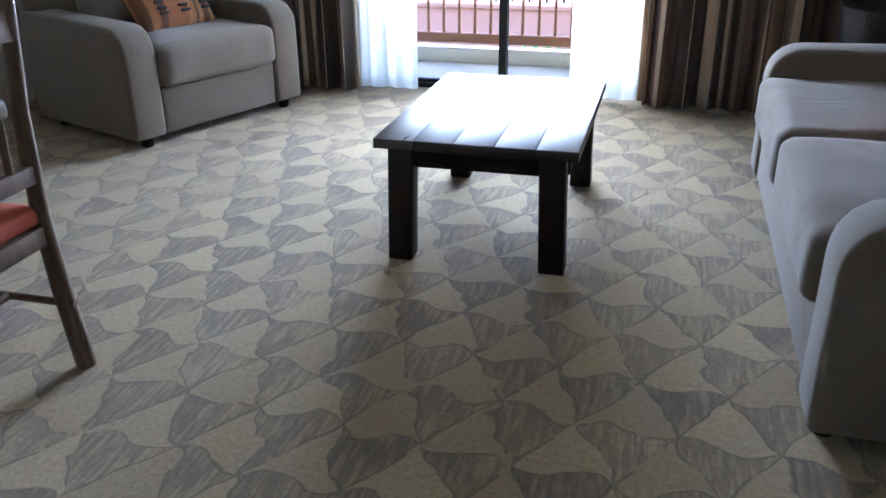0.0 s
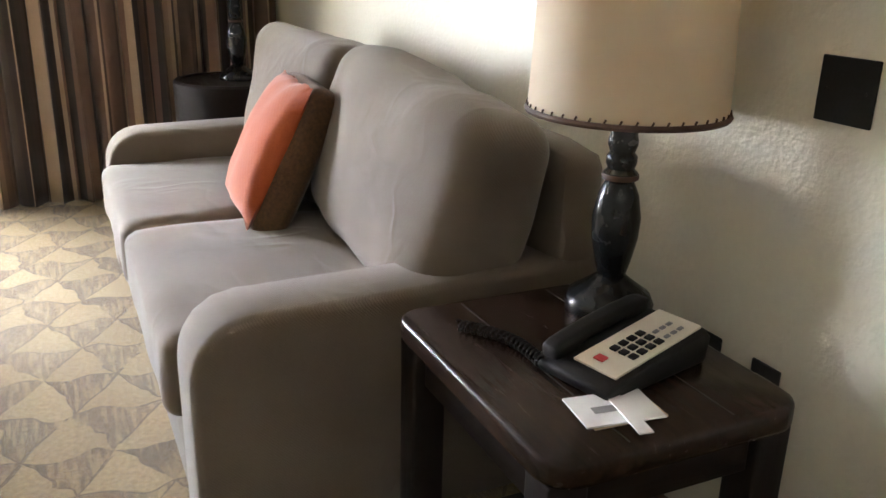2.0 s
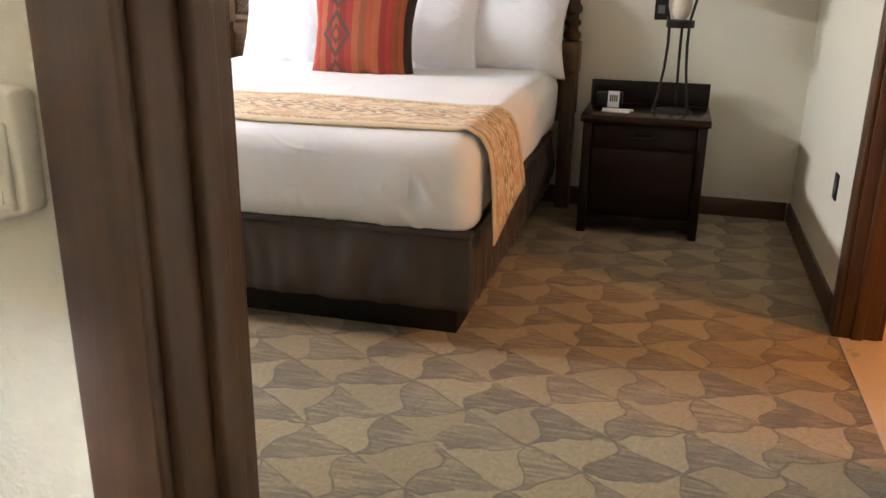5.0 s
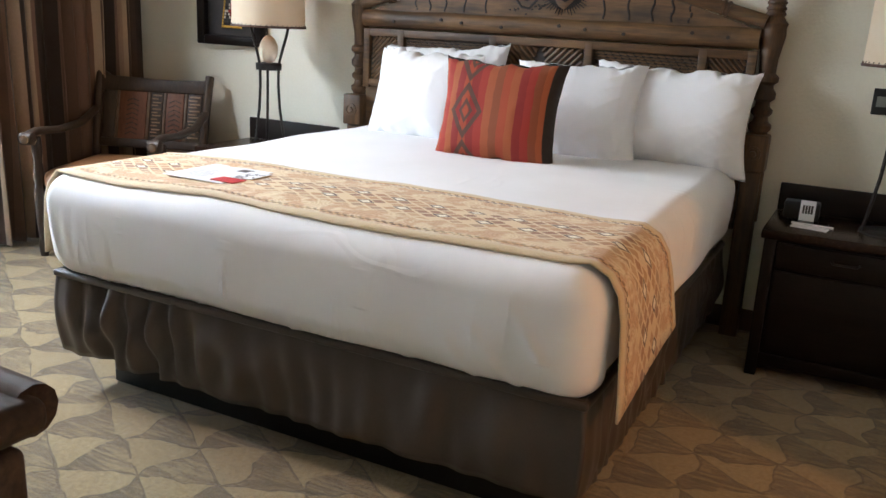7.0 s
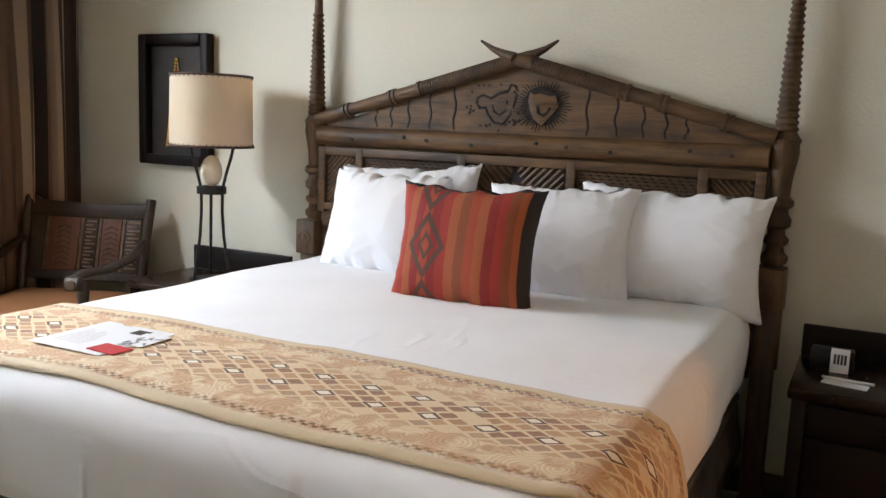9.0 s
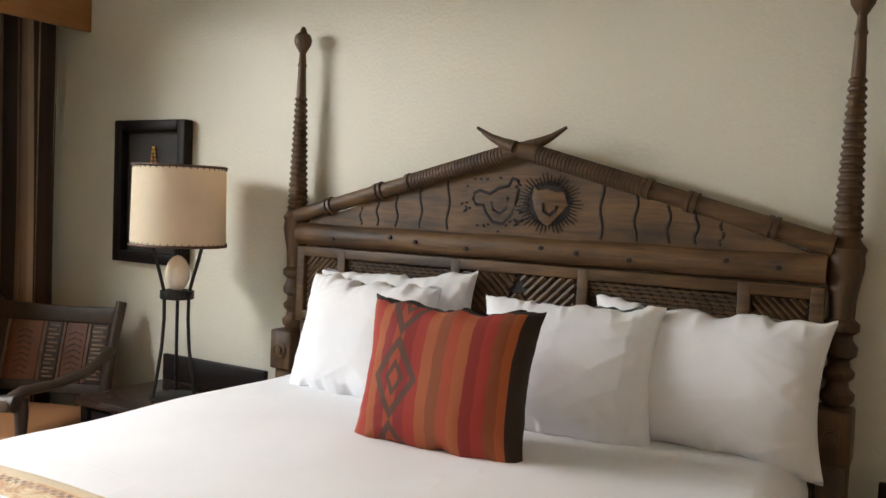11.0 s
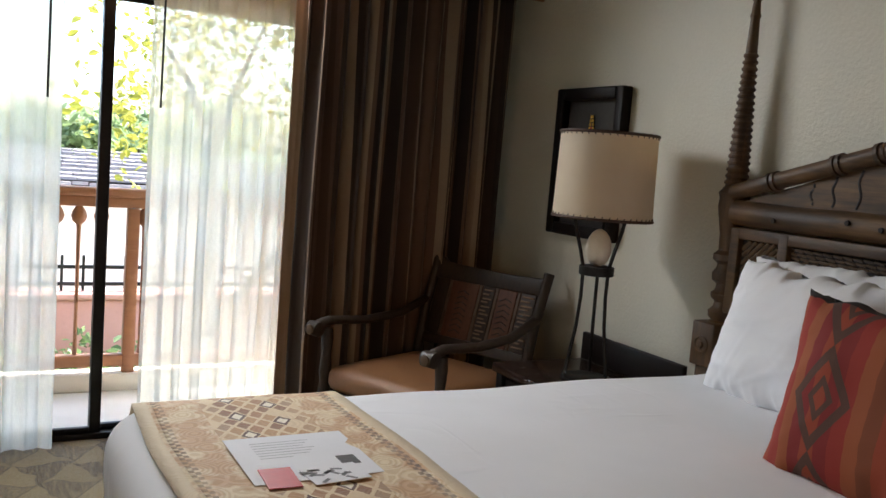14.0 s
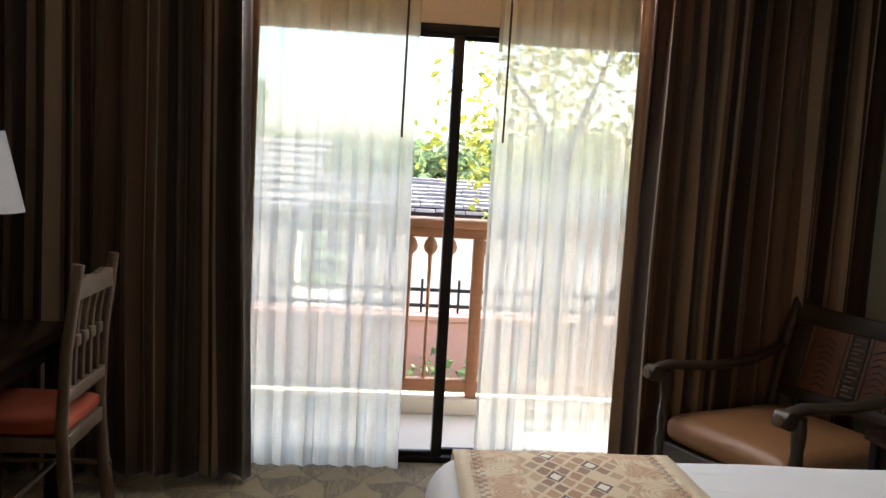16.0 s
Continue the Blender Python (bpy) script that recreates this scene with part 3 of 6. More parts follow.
def soft(sx, sy, sz, r, n=10, amp=0.0, freq=4.0, seed=0.0, bulge=0.0, centre=(0, 0, 0), gather=0.7):
    """A rounded, slightly uneven block: n cuts a side, radius r, top and sides bulged."""
    bm = bmesh.new()
    bmesh.ops.create_cube(bm, size=2)
    bmesh.ops.subdivide_edges(bm, edges=bm.edges[:], cuts=n, use_grid_fill=True)
    hx, hy, hz = sx / 2, sy / 2, sz / 2
    for v in bm.verts:
        u = v.co.copy()
        # gather the cuts towards the rims, so that the rounding is smooth
        p = Vector([math.copysign(abs(c) ** gather, c) for c in u])
        p = Vector((p.x * hx, p.y * hy, p.z * hz))
        q = Vector((max(-hx + r, min(hx - r, p.x)), max(-hy + r, min(hy - r, p.y)), max(-hz + r, min(hz - r, p.z))))
        d = p - q
        nrm = d.normalized() if d.length > 1e-6 else Vector((0, 0, 0))
        p = q + nrm * min(r, d.length) if d.length > r else p
        if bulge:
            p.z += bulge * math.copysign(1, u.z) * (1 - u.x ** 2) * (1 - u.y ** 2) * abs(u.z)
        if amp:
            p += nrm * amp * noise.noise(p * freq + Vector((seed, seed * 2, 0)))
        v.co = p + Vector(centre)
    return finish(bm, True)


def lathe(profile, n=24, bm=None, cx=0.0, cy=0.0):
    """A turned solid from (radius, height) pairs."""
    b2 = bmesh.new()
    rings = []
    for r, z in profile:
        rings.append([b2.verts.new((cx + r * math.cos(2 * math.pi * i / n), cy + r * math.sin(2 * math.pi * i / n), z)) for i in range(n)])
    for a, c in zip(rings, rings[1:]):
        for i in range(n):
            b2.faces.new((a[i], a[(i + 1) % n], c[(i + 1) % n], c[i]))
    b2.faces.new(rings[0])
    b2.faces.new(rings[-1])
    finish(b2, True, 40)
    return b2 if bm is None else join(bm, b2)


def tube(points, r, n=10, r1=None, bm=None, flat=1.0):
    """A round bar along points, from radius r to r1."""
    b2 = bmesh.new()
    pts = [Vector(p) for p in points]
    rings = []
    for i, p in enumerate(pts):
        t = (pts[min(i + 1, len(pts) - 1)] - pts[max(i - 1, 0)]).normalized()
        a = t.cross(Vector((0, 0, 1)) if abs(t.z) < 0.9 else Vector((1, 0, 0))).normalized()
        c = t.cross(a)
        rad = r if r1 is None else r + (r1 - r) * i / (len(pts) - 1)
        rings.append([b2.verts.new(p + a * rad * math.cos(2 * math.pi * k / n) + c * rad * flat * math.sin(2 * math.pi * k / n)) for k in range(n)])
    for a, c in zip(rings, rings[1:]):
        for k in range(n):
            b2.faces.new((a[k], a[(k + 1) % n], c[(k + 1) % n], c[k]))
    b2.faces.new(rings[0])
    b2.faces.new(rings[-1])
    finish(b2, True, 50)
    return b2 if bm is None else join(bm, b2)


def prism(outline, y0, y1, axis="y", bev=0.0):
    """A flat outline of (a, b) pairs pushed from y0 to y1 along an axis: y gives (a, ., b), x gives (., a, b), z gives (a, b, .)."""
    bm = bmesh.new()
    at = {"y": lambda a, b, k: (a, k, b), "x": lambda a, b, k: (k, a, b), "z": lambda a, b, k: (a, b, k)}[axis]
    f0 = [bm.verts.new(at(a, b, y0)) for a, b in outline]
    f1 = [bm.verts.new(at(a, b, y1)) for a, b in outline]
    bm.faces.new(f0)
    bm.faces.new(f1)
    n = len(outline)
    for i in range(n):
        bm.faces.new((f0[i], f0[(i + 1) % n], f1[(i + 1) % n], f1[i]))
    bmesh.ops.recalc_face_normals(bm, faces=bm.faces)
    if bev:
        bmesh.ops.bevel(bm, geom=bm.edges[:], offset=bev, segments=2, profile=0.5, affect="EDGES")
    return finish(bm, bool(bev), 45)


def cushion(w, h, t, n=18, pinch=0.07, amp=0.012, seed=0.0, power=2.6, sag=0.0):
    """A filled pillow standing in the x-z plane, base at z 0, depth along y, with UV over its faces."""
    bm = bmesh.new()
    uvl = bm.loops.layers.uv.new("UVMap")
    grids = []
    for s in (-1, 1):
        g = []
        for j in range(n + 1):
            row = []
            for i in range(n + 1):
                u, v = 2 * i / n - 1, 2 * j / n - 1
                prof = max(0.0, (1 - abs(u) ** power)) ** 0.55 * max(0.0, (1 - abs(v) ** power)) ** 0.55
                px = u * w / 2 * (1 - pinch * (1 - v * v) * abs(u) ** 3)
                pz = v * h / 2 * (1 - pinch * (1 - u * u) * abs(v) ** 3)
                nz = noise.noise(Vector((u * 1.9 + seed, v * 1.9, s * 3 + seed))) * 0.6
                rim = max(abs(u), abs(v)) ** 2
                for k, (a, b) in enumerate(((0.8, 0.6), (-0.7, 0.7), (0.15, 1.0))):
                    fold = noise.noise(Vector(((a * u + b * v) * 1.1 + seed, (b * u - a * v) * 4.2, s * 5 + k * 3.3 + seed)))
                    nz += 0.30 * (0.25 + 0.9 * rim) * (max(0.0, 1 - abs(fold) * 3.2) ** 1.5 - 0.25)
                py = s * (prof * t / 2 + amp * nz * prof ** 0.4)
                pz += 1.3 * amp * (noise.noise(Vector((u * 4 + seed, 7.7, seed))) + 0.5 * noise.noise(Vector((u * 11 + seed, 3.1, s * 0.4)))) * abs(v) ** 4
                py += s * 0.5 * amp * abs(noise.noise(Vector((u * 8 + seed, v * 3.5, s * 2.0)))) * (1 - prof) * (prof > 0)
                seam = max(0.0, (abs(v) - 0.6) / 0.4)
                py += s * 1.1 * amp * max(0.0, noise.noise(Vector((u * 12 + seed + 1.2 * v, v * 1.3, s * 2.0 + 11)))) * seam * (prof > 0)
                pz -= sag * (1 - u * u) * max(0.0, v) * h
                row.append(bm.verts.new((px, py, pz + h / 2)))
            g.append(row)
        grids.append(g)
    for s, g in enumerate(grids):
        for j in range(n):
            for i in range(n):
                vs = [g[j][i], g[j][i + 1], g[j + 1][i + 1], g[j + 1][i]]
                uv = [(i / n, j / n), ((i + 1) / n, j / n), ((i + 1) / n, (j + 1) / n), (i / n, (j + 1) / n)]
                if s:
                    vs.reverse()
                    uv.reverse()
                f = bm.faces.new(vs)
                for lp, c in zip(f.loops, uv):
                    lp[uvl].uv = c
    bmesh.ops.remove_doubles(bm, verts=bm.verts[:], dist=0.0008)
    for f in bm.faces:
        f.smooth = True
    return bm


def drapery(x0, x1, z0, z1, folds, amp, depth=0.004, fullness=1.5, seed=0.0, along=220, up=26, flare=0.25, sweep=0.0):
    """Hanging cloth along x at y 0, pleated, with UV in metres of cloth; a closed thin sheet."""
    bm = bmesh.new()
    uvl = bm.loops.layers.uv.new("UVMap")
    sheets = []
    width = x1 - x0
    for s in (0, 1):
        g = []
        for j in range(up + 1):
            k = j / up
            z = z0 + (z1 - z0) * k
            row = []
            for i in range(along + 1):
                u = i / along
                ph = 2 * math.pi * folds * (u + 0.012 * noise.noise(Vector((u * 9 + seed, k * 1.2, 0))) + 0.02 * noise.noise(Vector((u * 3, seed, 0))))
                a = amp * (0.7 + 0.6 * noise.noise(Vector((u * folds * 0.8 + seed, k * 0.7, 3)))) * (1 + flare * (1 - k))
                y = a * (math.sin(ph) + 0.25 * math.sin(2.3 * ph + 1 + seed)) + 0.018 * noise.noise(Vector((u * 4, k * 2.5, seed)))
                x = x0 + width * u + 0.25 * a * math.sin(2 * ph) + 0.012 * (1 - k) * noise.noise(Vector((u * 7, k * 2, seed + 4)))
                x += sweep * u ** 3 * (1 - k) ** 1.4
                row.append(bm.verts.new((x, y + s * depth, z)))
            g.append(row)
        sheets.append(g)
    for s, g in enumerate(sheets):
        for j in range(up):
            for i in range(along):
                vs = [g[j][i], g[j][i + 1], g[j + 1][i + 1], g[j + 1][i]]
                uv = [((a / along) * width * fullness, (b / up) * (z1 - z0)) for a, b in ((i, j), (i + 1, j), (i + 1, j + 1), (i, j + 1))]
                if s:
                    vs.reverse()
                    uv.reverse()
                f = bm.faces.new(vs)
                f.smooth = True
                for lp, c in zip(f.loops, uv):
                    lp[uvl].uv = c
    a, b = sheets
    for j in range(up):
        for i in (0, along):
            bm.faces.new((a[j][i], a[j + 1][i], b[j + 1][i], b[j][i]))
    for i in range(along):
        for j in (0, up):
            bm.faces.new((a[j][i], a[j][i + 1], b[j][i + 1], b[j][i]))
    bmesh.ops.recalc_face_normals(bm, faces=bm.faces)
    return bm


def moved(bm, m):
    bmesh.ops.transform(bm, matrix=m, verts=bm.verts[:])
    return bm


# ---- the setting ----
X_LIV, X_BED, X_HEAD, Y_BED, Y_WIN, Y_OUT = 2.32, 2.46, 6.60, 0.0, 5.33, 5.45
X_WEST, Y_SOUTH, Z_CEIL = -2.9, -2.6, 2.62
DOOR0, DOOR1, DOORH = 0.25, 1.146, 2.04
BATH0, BATH1 = 4.0, 4.98
LW0, LW1, BW0, BW1, WINH = -1.12, 0.84, 3.50, 5.62, 2.135


def wall(name, boxes, label):
    bm = bmesh.new()
    for b in boxes:
        box(*b, bm=bm)
    return solid(name, bm, M_WALL, label, "wall", kind="structure")


solid("floor", box(X_WEST, X_HEAD, Y_SOUTH, Y_WIN + 0.02, -0.12, 0.0), M_CARPET, "tan and brown geometric patterned carpet floor", "floor", kind="structure")
wall("wall_between", [(X_LIV, X_BED, Y_SOUTH, DOOR0, 0, Z_CEIL), (X_LIV, X_BED, DOOR1, Y_WIN, 0, Z_CEIL), (X_LIV, X_BED, DOOR0, DOOR1, DOORH, Z_CEIL)],
     "cream textured plaster wall with a wide doorway")
wall("wall_headboard", [(X_HEAD, X_HEAD + 0.15, Y_BED - 0.14, Y_OUT, 0, Z_CEIL)], "cream textured plaster wall behind the bed")
wall("wall_bathroom", [(X_BED, BATH0, Y_BED - 0.14, Y_BED, 0, Z_CEIL), (BATH1, X_HEAD, Y_BED - 0.14, Y_BED, 0, Z_CEIL), (BATH0, BATH1, Y_BED - 0.14, Y_BED, DOORH, Z_CEIL)],
     "cream textured plaster wall with bathroom doorway")
wall("wall_window", [(X_WEST, LW0, Y_WIN, Y_OUT, 0, Z_CEIL), (LW0, LW1, Y_WIN, Y_OUT, WINH, Z_CEIL), (LW1, BW0, Y_WIN, Y_OUT, 0, Z_CEIL),
                     (BW0, BW1, Y_WIN, Y_OUT, WINH, Z_CEIL), (BW1, X_HEAD, Y_WIN, Y_OUT, 0, Z_CEIL)], "cream plaster wall with two sliding glass doors")
wall("wall_west", [(X_WEST - 0.15, X_WEST, Y_SOUTH - 0.15, Y_OUT, 0, Z_CEIL)], "plain cream plaster wall")
wall("wall_south", [(X_WEST, X_BED, Y_SOUTH - 0.15, Y_SOUTH, 0, Z_CEIL)], "plain cream plaster wall")
wall("wall_bathroom_inner", [(3.0, 3.1, -2.4, Y_BED - 0.14, 0, Z_CEIL), (5.5, 5.6, -2.4, Y_BED - 0.14, 0, Z_CEIL), (3.0, 5.6, -2.5, -2.4, 0, Z_CEIL)],
     "plain cream bathroom walls")
solid("ceiling", box(X_WEST - 0.15, X_HEAD + 0.15, Y_SOUTH - 0.15, Y_OUT, Z_CEIL, Z_CEIL + 0.2), M_CEIL, "plain off-white painted ceiling", "ceiling", kind="structure")
solid("floor_bathroom", box(BATH0 - 0.9, 5.6, -2.5, Y_BED - 0.0, -0.12, 0.004), M_TILE, "beige tiled bathroom floor", "floor", kind="structure")


def casing_set(name, axis, at, depth, lo, hi, h, w, proud, label):
    """Door lining with moulded casings on both faces. axis x: the wall's faces are at x = at and at + depth."""
    th = thing(name, 0, 0, 0, 0, label, "door frame", kind="structure")

    def place(bm):
        return bm if axis == "x" else moved(bm, Matrix(((0, 1, 0, 0), (1, 0, 0, 0), (0, 0, 1, 0), (0, 0, 0, 1))))

    def piece(nm, *b):
        bm = place(box(*b, bev=0.004))
        finish(bm, True, 50)
        part(nm, bm, M_CASING, th)
    a0, a1 = at - 0.002, at + depth + 0.002
    piece("lining", a0, a1, lo - 0.0, lo + 0.02, 0, h)
    piece("lining", a0, a1, hi - 0.02, hi, 0, h)
    piece("lining_head", a0, a1, lo + 0.02, hi - 0.02, h - 0.02, h)
    piece("stop", at + depth * 0.4, at + depth * 0.4 + 0.04, hi - 0.034, hi - 0.02, 0, h - 0.02)
    piece("stop", at + depth * 0.4, at + depth * 0.4 + 0.04, lo + 0.02, lo + 0.034, 0, h - 0.02)
    for f0, f1, s in ((at - proud, at - 0.002, -1), (at + depth + 0.002, at + depth + proud, 1)):
        for e0, e1 in ((lo - w + 0.01, lo + 0.012), (hi - 0.012, hi + w - 0.01)):
            piece("casing", f0, f1, e0, e1, 0.0, h + w)
        piece("casing_head", f0, f1, lo + 0.014, hi - 0.014, h - 0.012, h + w)
    return th


casing_set("door_frame_1", "x", X_LIV, X_BED - X_LIV, DOOR0, DOOR1, DOORH, 0.078, 0.022, "brown stained wooden door casing around the doorway")
casing_set("door_frame_2", "y", Y_BED - 0.14, 0.14, BATH0, BATH1, DOORH, 0.09, 0.02, "brown stained wooden casing of the bathroom doorway")


def baseboard(name, *b):
    solid(name, box(*b, bev=0.004), M_BASE, "dark stained wooden baseboard along the wall", "baseboard", kind="structure")


baseboard("baseboard", X_HEAD - 0.016, X_HEAD - 0.001, Y_BED + 0.02, 5.3, 0.0, 0.105)
baseboard("baseboard", BATH1 + 0.085, X_HEAD - 0.018, Y_BED + 0.001, Y_BED + 0.016, 0.0, 0.105)
baseboard("baseboard", X_BED + 0.02, BATH0 - 0.085, Y_BED + 0.001, Y_BED + 0.016, 0.0, 0.105)
baseboard("baseboard", X_LIV - 0.016, X_LIV - 0.001, DOOR1 + 0.11, 5.3, 0.0, 0.105)
baseboard("baseboard", X_LIV - 0.016, X_LIV - 0.001, Y_SOUTH, DOOR0 - 0.11, 0.0, 0.105)
baseboard("baseboard", X_BED + 0.001, X_BED + 0.016, DOOR1 + 0.11, 5.3, 0.0, 0.105)


# ---- sliding glass doors ----
def sliding_door(name, x0, x1, mull):
    th = thing(name, 0, 0, 0, 0, "sliding glass balcony door in dark bronze frame", "glass door", kind="structure")
    y = Y_WIN + 0.06
    part("door_frame", box(x0, x0 + 0.04, y - 0.05, y + 0.055, 0, WINH, 0.003), M_FRAMEMETAL, th)
    part("door_frame", box(x1 - 0.04, x1, y - 0.05, y + 0.055, 0, WINH, 0.003), M_FRAMEMETAL, th)
    part("head_track", box(x0 + 0.04, x1 - 0.04, y - 0.05, y + 0.055, WINH - 0.042, WINH, 0.003), M_FRAMEMETAL, th)
    part("floor_track", box(x0 + 0.04, x1 - 0.04, y - 0.05, y + 0.055, 0, 0.03, 0.003), M_FRAMEMETAL, th)
    for a, b, yy in ((x0 + 0.04, mull + 0.025, y - 0.02), (mull - 0.025, x1 - 0.04, y + 0.025)):
        part("stile", box(a, a + 0.05, yy - 0.016, yy + 0.016, 0.03, WINH - 0.042, 0.003), M_FRAMEMETAL, th)
        part("stile", box(b - 0.05, b, yy - 0.016, yy + 0.016, 0.03, WINH - 0.042, 0.003), M_FRAMEMETAL, th)
        part("rail", box(a + 0.05, b - 0.05, yy - 0.016, yy + 0.016, 0.03, 0.055, 0.003), M_FRAMEMETAL, th)
        part("rail", box(a + 0.05, b - 0.05, yy - 0.016, yy + 0.016, WINH - 0.062, WINH - 0.042, 0.003), M_FRAMEMETAL, th)
        pane = part("pane", box(a + 0.05, b - 0.05, yy - 0.003, yy + 0.003, 0.055, WINH - 0.062), M_GLASS, th)
        pane.visible_shadow = False
    return th


sliding_door("window_1", LW0, LW1, -0.114)
sliding_door("window_2", BW0, BW1, 4.592)


# ---- curtains ----
def drape(x0, x1, y, z1, folds, seed, edge, sweep=0.0):
    """edge: which side hangs at the window, -1 or 1; there the lining shows."""
    th = thing("drape", 0, y, 0, 0, "brown, tan and black striped floor-length drape, drawn open", "curtain", "striped drapes")
    part("cloth", drapery(x0, x1, 0.015, z1, folds, 0.05, 0.005, 1.6, seed, 220, 26, 0.35, sweep), M_DRAPE, th)
    xe = x1 if edge > 0 else x0
    a, b = sorted((xe + edge * 0.035, xe - edge * 0.16))
    part("lining", moved(drapery(a, b, 0.02, z1, 1.5, 0.02, 0.004, 1.2, seed + 1, 30), Matrix.Translation((0, 0.075, 0))), M_LINING, th, "plain tan lining at the leading edge")
    part("heading", box(x0, x1, 0.0, 0.02, z1 - 0.002, z1 + 0.03), M_LINING, th)
    return th


def sheer(x0, x1, folds, seed, wand_x=None):
    th = thing("sheer_curtain", 0, 5.215, 0, 0, "translucent cream voile curtain hanging to the carpet", "sheer curtain", "sheer curtains")
    part("voile", drapery(x0, x1, 0.02, 2.40, folds, 0.0135, 0.001, 1.3, seed, 200, 20, 0.5), M_SHEER, th)
    part("heading", box(x0, x1, -0.012, 0.012, 2.40, 2.43), M_LINING, th)
    if wand_x:
        part("wand", tube([(wand_x, -0.04, 1.59), (wand_x + 0.004, -0.04, 2.42)], 0.005, 8), M_FRAMEMETAL, th, "thin dark pull rod")
    return th


drape(2.50, 3.655, 5.06, 2.44, 10, 1.3, 1, 0.075)
drape(5.43, 6.56, 5.06, 2.44, 11, 5.1, -1)
drape(-2.3, -1.03, 5.13, 2.44, 9, 2.2, 1)
drape(0.76, 2.29, 5.13, 2.44, 11, 7.7, -1)
sheer(3.60, 4.40, 9, 0.4, 4.335)
sheer(4.76, 5.46, 8, 3.4, 4.80)
sheer(-1.10, -0.62, 4, 6.4)
sheer(0.32, 0.80, 4, 8.4)


def cornice(x0, x1, yf):
    th = thing("cornice", 0, 0, 0, 0, "orange-brown wooden curtain cornice board below the ceiling", "cornice", kind="structure")
    part("front_board", box(x0, x1, yf, yf + 0.025, 2.30, 2.52, 0.004), M_CORNICE, th)
    part("top_board", box(x0, x1, yf + 0.027, Y_WIN - 0.002, 2.48, 2.505), M_CORNICE, th)
    part("track", box(x0 + 0.02, x1 - 0.02, yf + 0.2, yf + 0.23, 2.445, 2.478), M_FRAMEMETAL, th)


cornice(X_BED + 0.002, X_HEAD - 0.002, 4.83)
cornice(-2.4, X_LIV - 0.002, 4.90)


# ---- seating in the living room ----
def rounded_arm(depth, h, thick):
    """Arm in the y-z plane with a rounded front and a softly falling top, pushed along x."""
    pts = [(0.0, 0.05), (0.0, h - 0.13)]
    for k in range(1, 4):
        a = math.pi - k / 4 * math.pi / 2
        pts.append((0.13 + 0.13 * math.cos(a), h - 0.13 + 0.13 * math.sin(a)))
    pts += [(0.13, h), (depth * 0.6, h + 0.008), (depth, h + 0.02), (depth, 0.05)]
    return prism(pts, -thick / 2, thick / 2, "x", 0.021)


def sofa(name, x, y, rz, width, depth, seats, label, group=""):
    th = thing(name, x, y, 0, rz, label, "sofa", group)
    arm = 0.19
    inner = width - 2 * arm
    part("base", box(-inner / 2 + 0.002, inner / 2 - 0.002, 0.035, depth - 0.04, 0.05, 0.29, 0.015), M_SOFA, th)
    for s in (-1, 1):
        part("arm", moved(rounded_arm(depth - 0.04, 0.61, arm), Matrix.Translation((s * (width - arm) / 2, 0.02, 0))), M_SOFA, th)
    part("back", soft(inner + 0.36, 0.14, 0.78, 0.06, 10, 0.004, 5, 1, 0, (0, depth - 0.075, 0.5)), M_SOFA, th)
    cw = inner / seats
    for i in range(seats):
        cx = -inner / 2 + cw * (i + 0.5)
        part("seat_cushion", soft(cw - 0.008, depth - 0.26, 0.21, 0.045, 14, 0.008, 6, i + 2.5, 0.018, (cx, (depth - 0.26) / 2 - 0.01, 0.395)), M_SOFA, th)
        bm = soft(cw + 0.03 + 0.05 * i, 0.26, 0.53, 0.085, 18, 0.022, 4.5, i * 3 + 1.5, 0, (0.025 * i, 0, 0))
        for v in bm.verts:
            v.co.y += -0.035 * (1 - (v.co.x / (cw / 2)) ** 2) * (1 - (v.co.z / 0.27) ** 2) * (1 if v.co.y < 0 else 0)
        m = Matrix.Translation((cx + 0.045 + 0.055 * i, depth - 0.30, 0.755 - 0.016 * i)) @ Matrix.Rotation(radians(-12), 4, "X") @ Matrix.Rotation(radians(5 * i), 4, "Y")
        part("back_cushion", moved(bm, m), M_SOFA, th)
    for sx in (-1, 1):
        for yy in (0.08, depth - 0.12):
            part("foot", lathe([(0.028, 0), (0.035, 0.05)], 10, None, sx * (width / 2 - 0.1), yy), M_DARKZ, th)
    return th


sofa("sofa", 1.278, 3.02, -90, 2.08, 0.995, 2, "taupe fabric two-seat sofa with loose back cushions against wall")
sofa("loveseat", -1.415, 4.22, 68.5, 1.16, 0.95, 1, "taupe fabric armchair-width sofa standing at an angle")


def boxed_cushion(x, y, z, rx, rz, size, label):
    th = thing("throw_pillow", x, y, z, 0, label, "pillow")
    th.matrix_world = pose(x, y, z, rx, 0, rz)
    part("border", soft(size * 1.0, 0.115, size * 1.0, 0.045, 12, 0.008, 6, 3, 0, (0, 0.04, size / 2)), M_BROWNCLOTH, th, "brown woven border and side band")
    part("face", moved(cushion(size * 0.95, size * 0.95, 0.14, 16, 0.04, 0.01, 4.0), Matrix.Translation((0, -0.02, 0.012))), M_ORANGE, th, "plain orange cloth face")
    return th


boxed_cushion(1.625, 3.02, 0.50, -27, -95, 0.475, "orange throw pillow with brown border leaning on sofa")


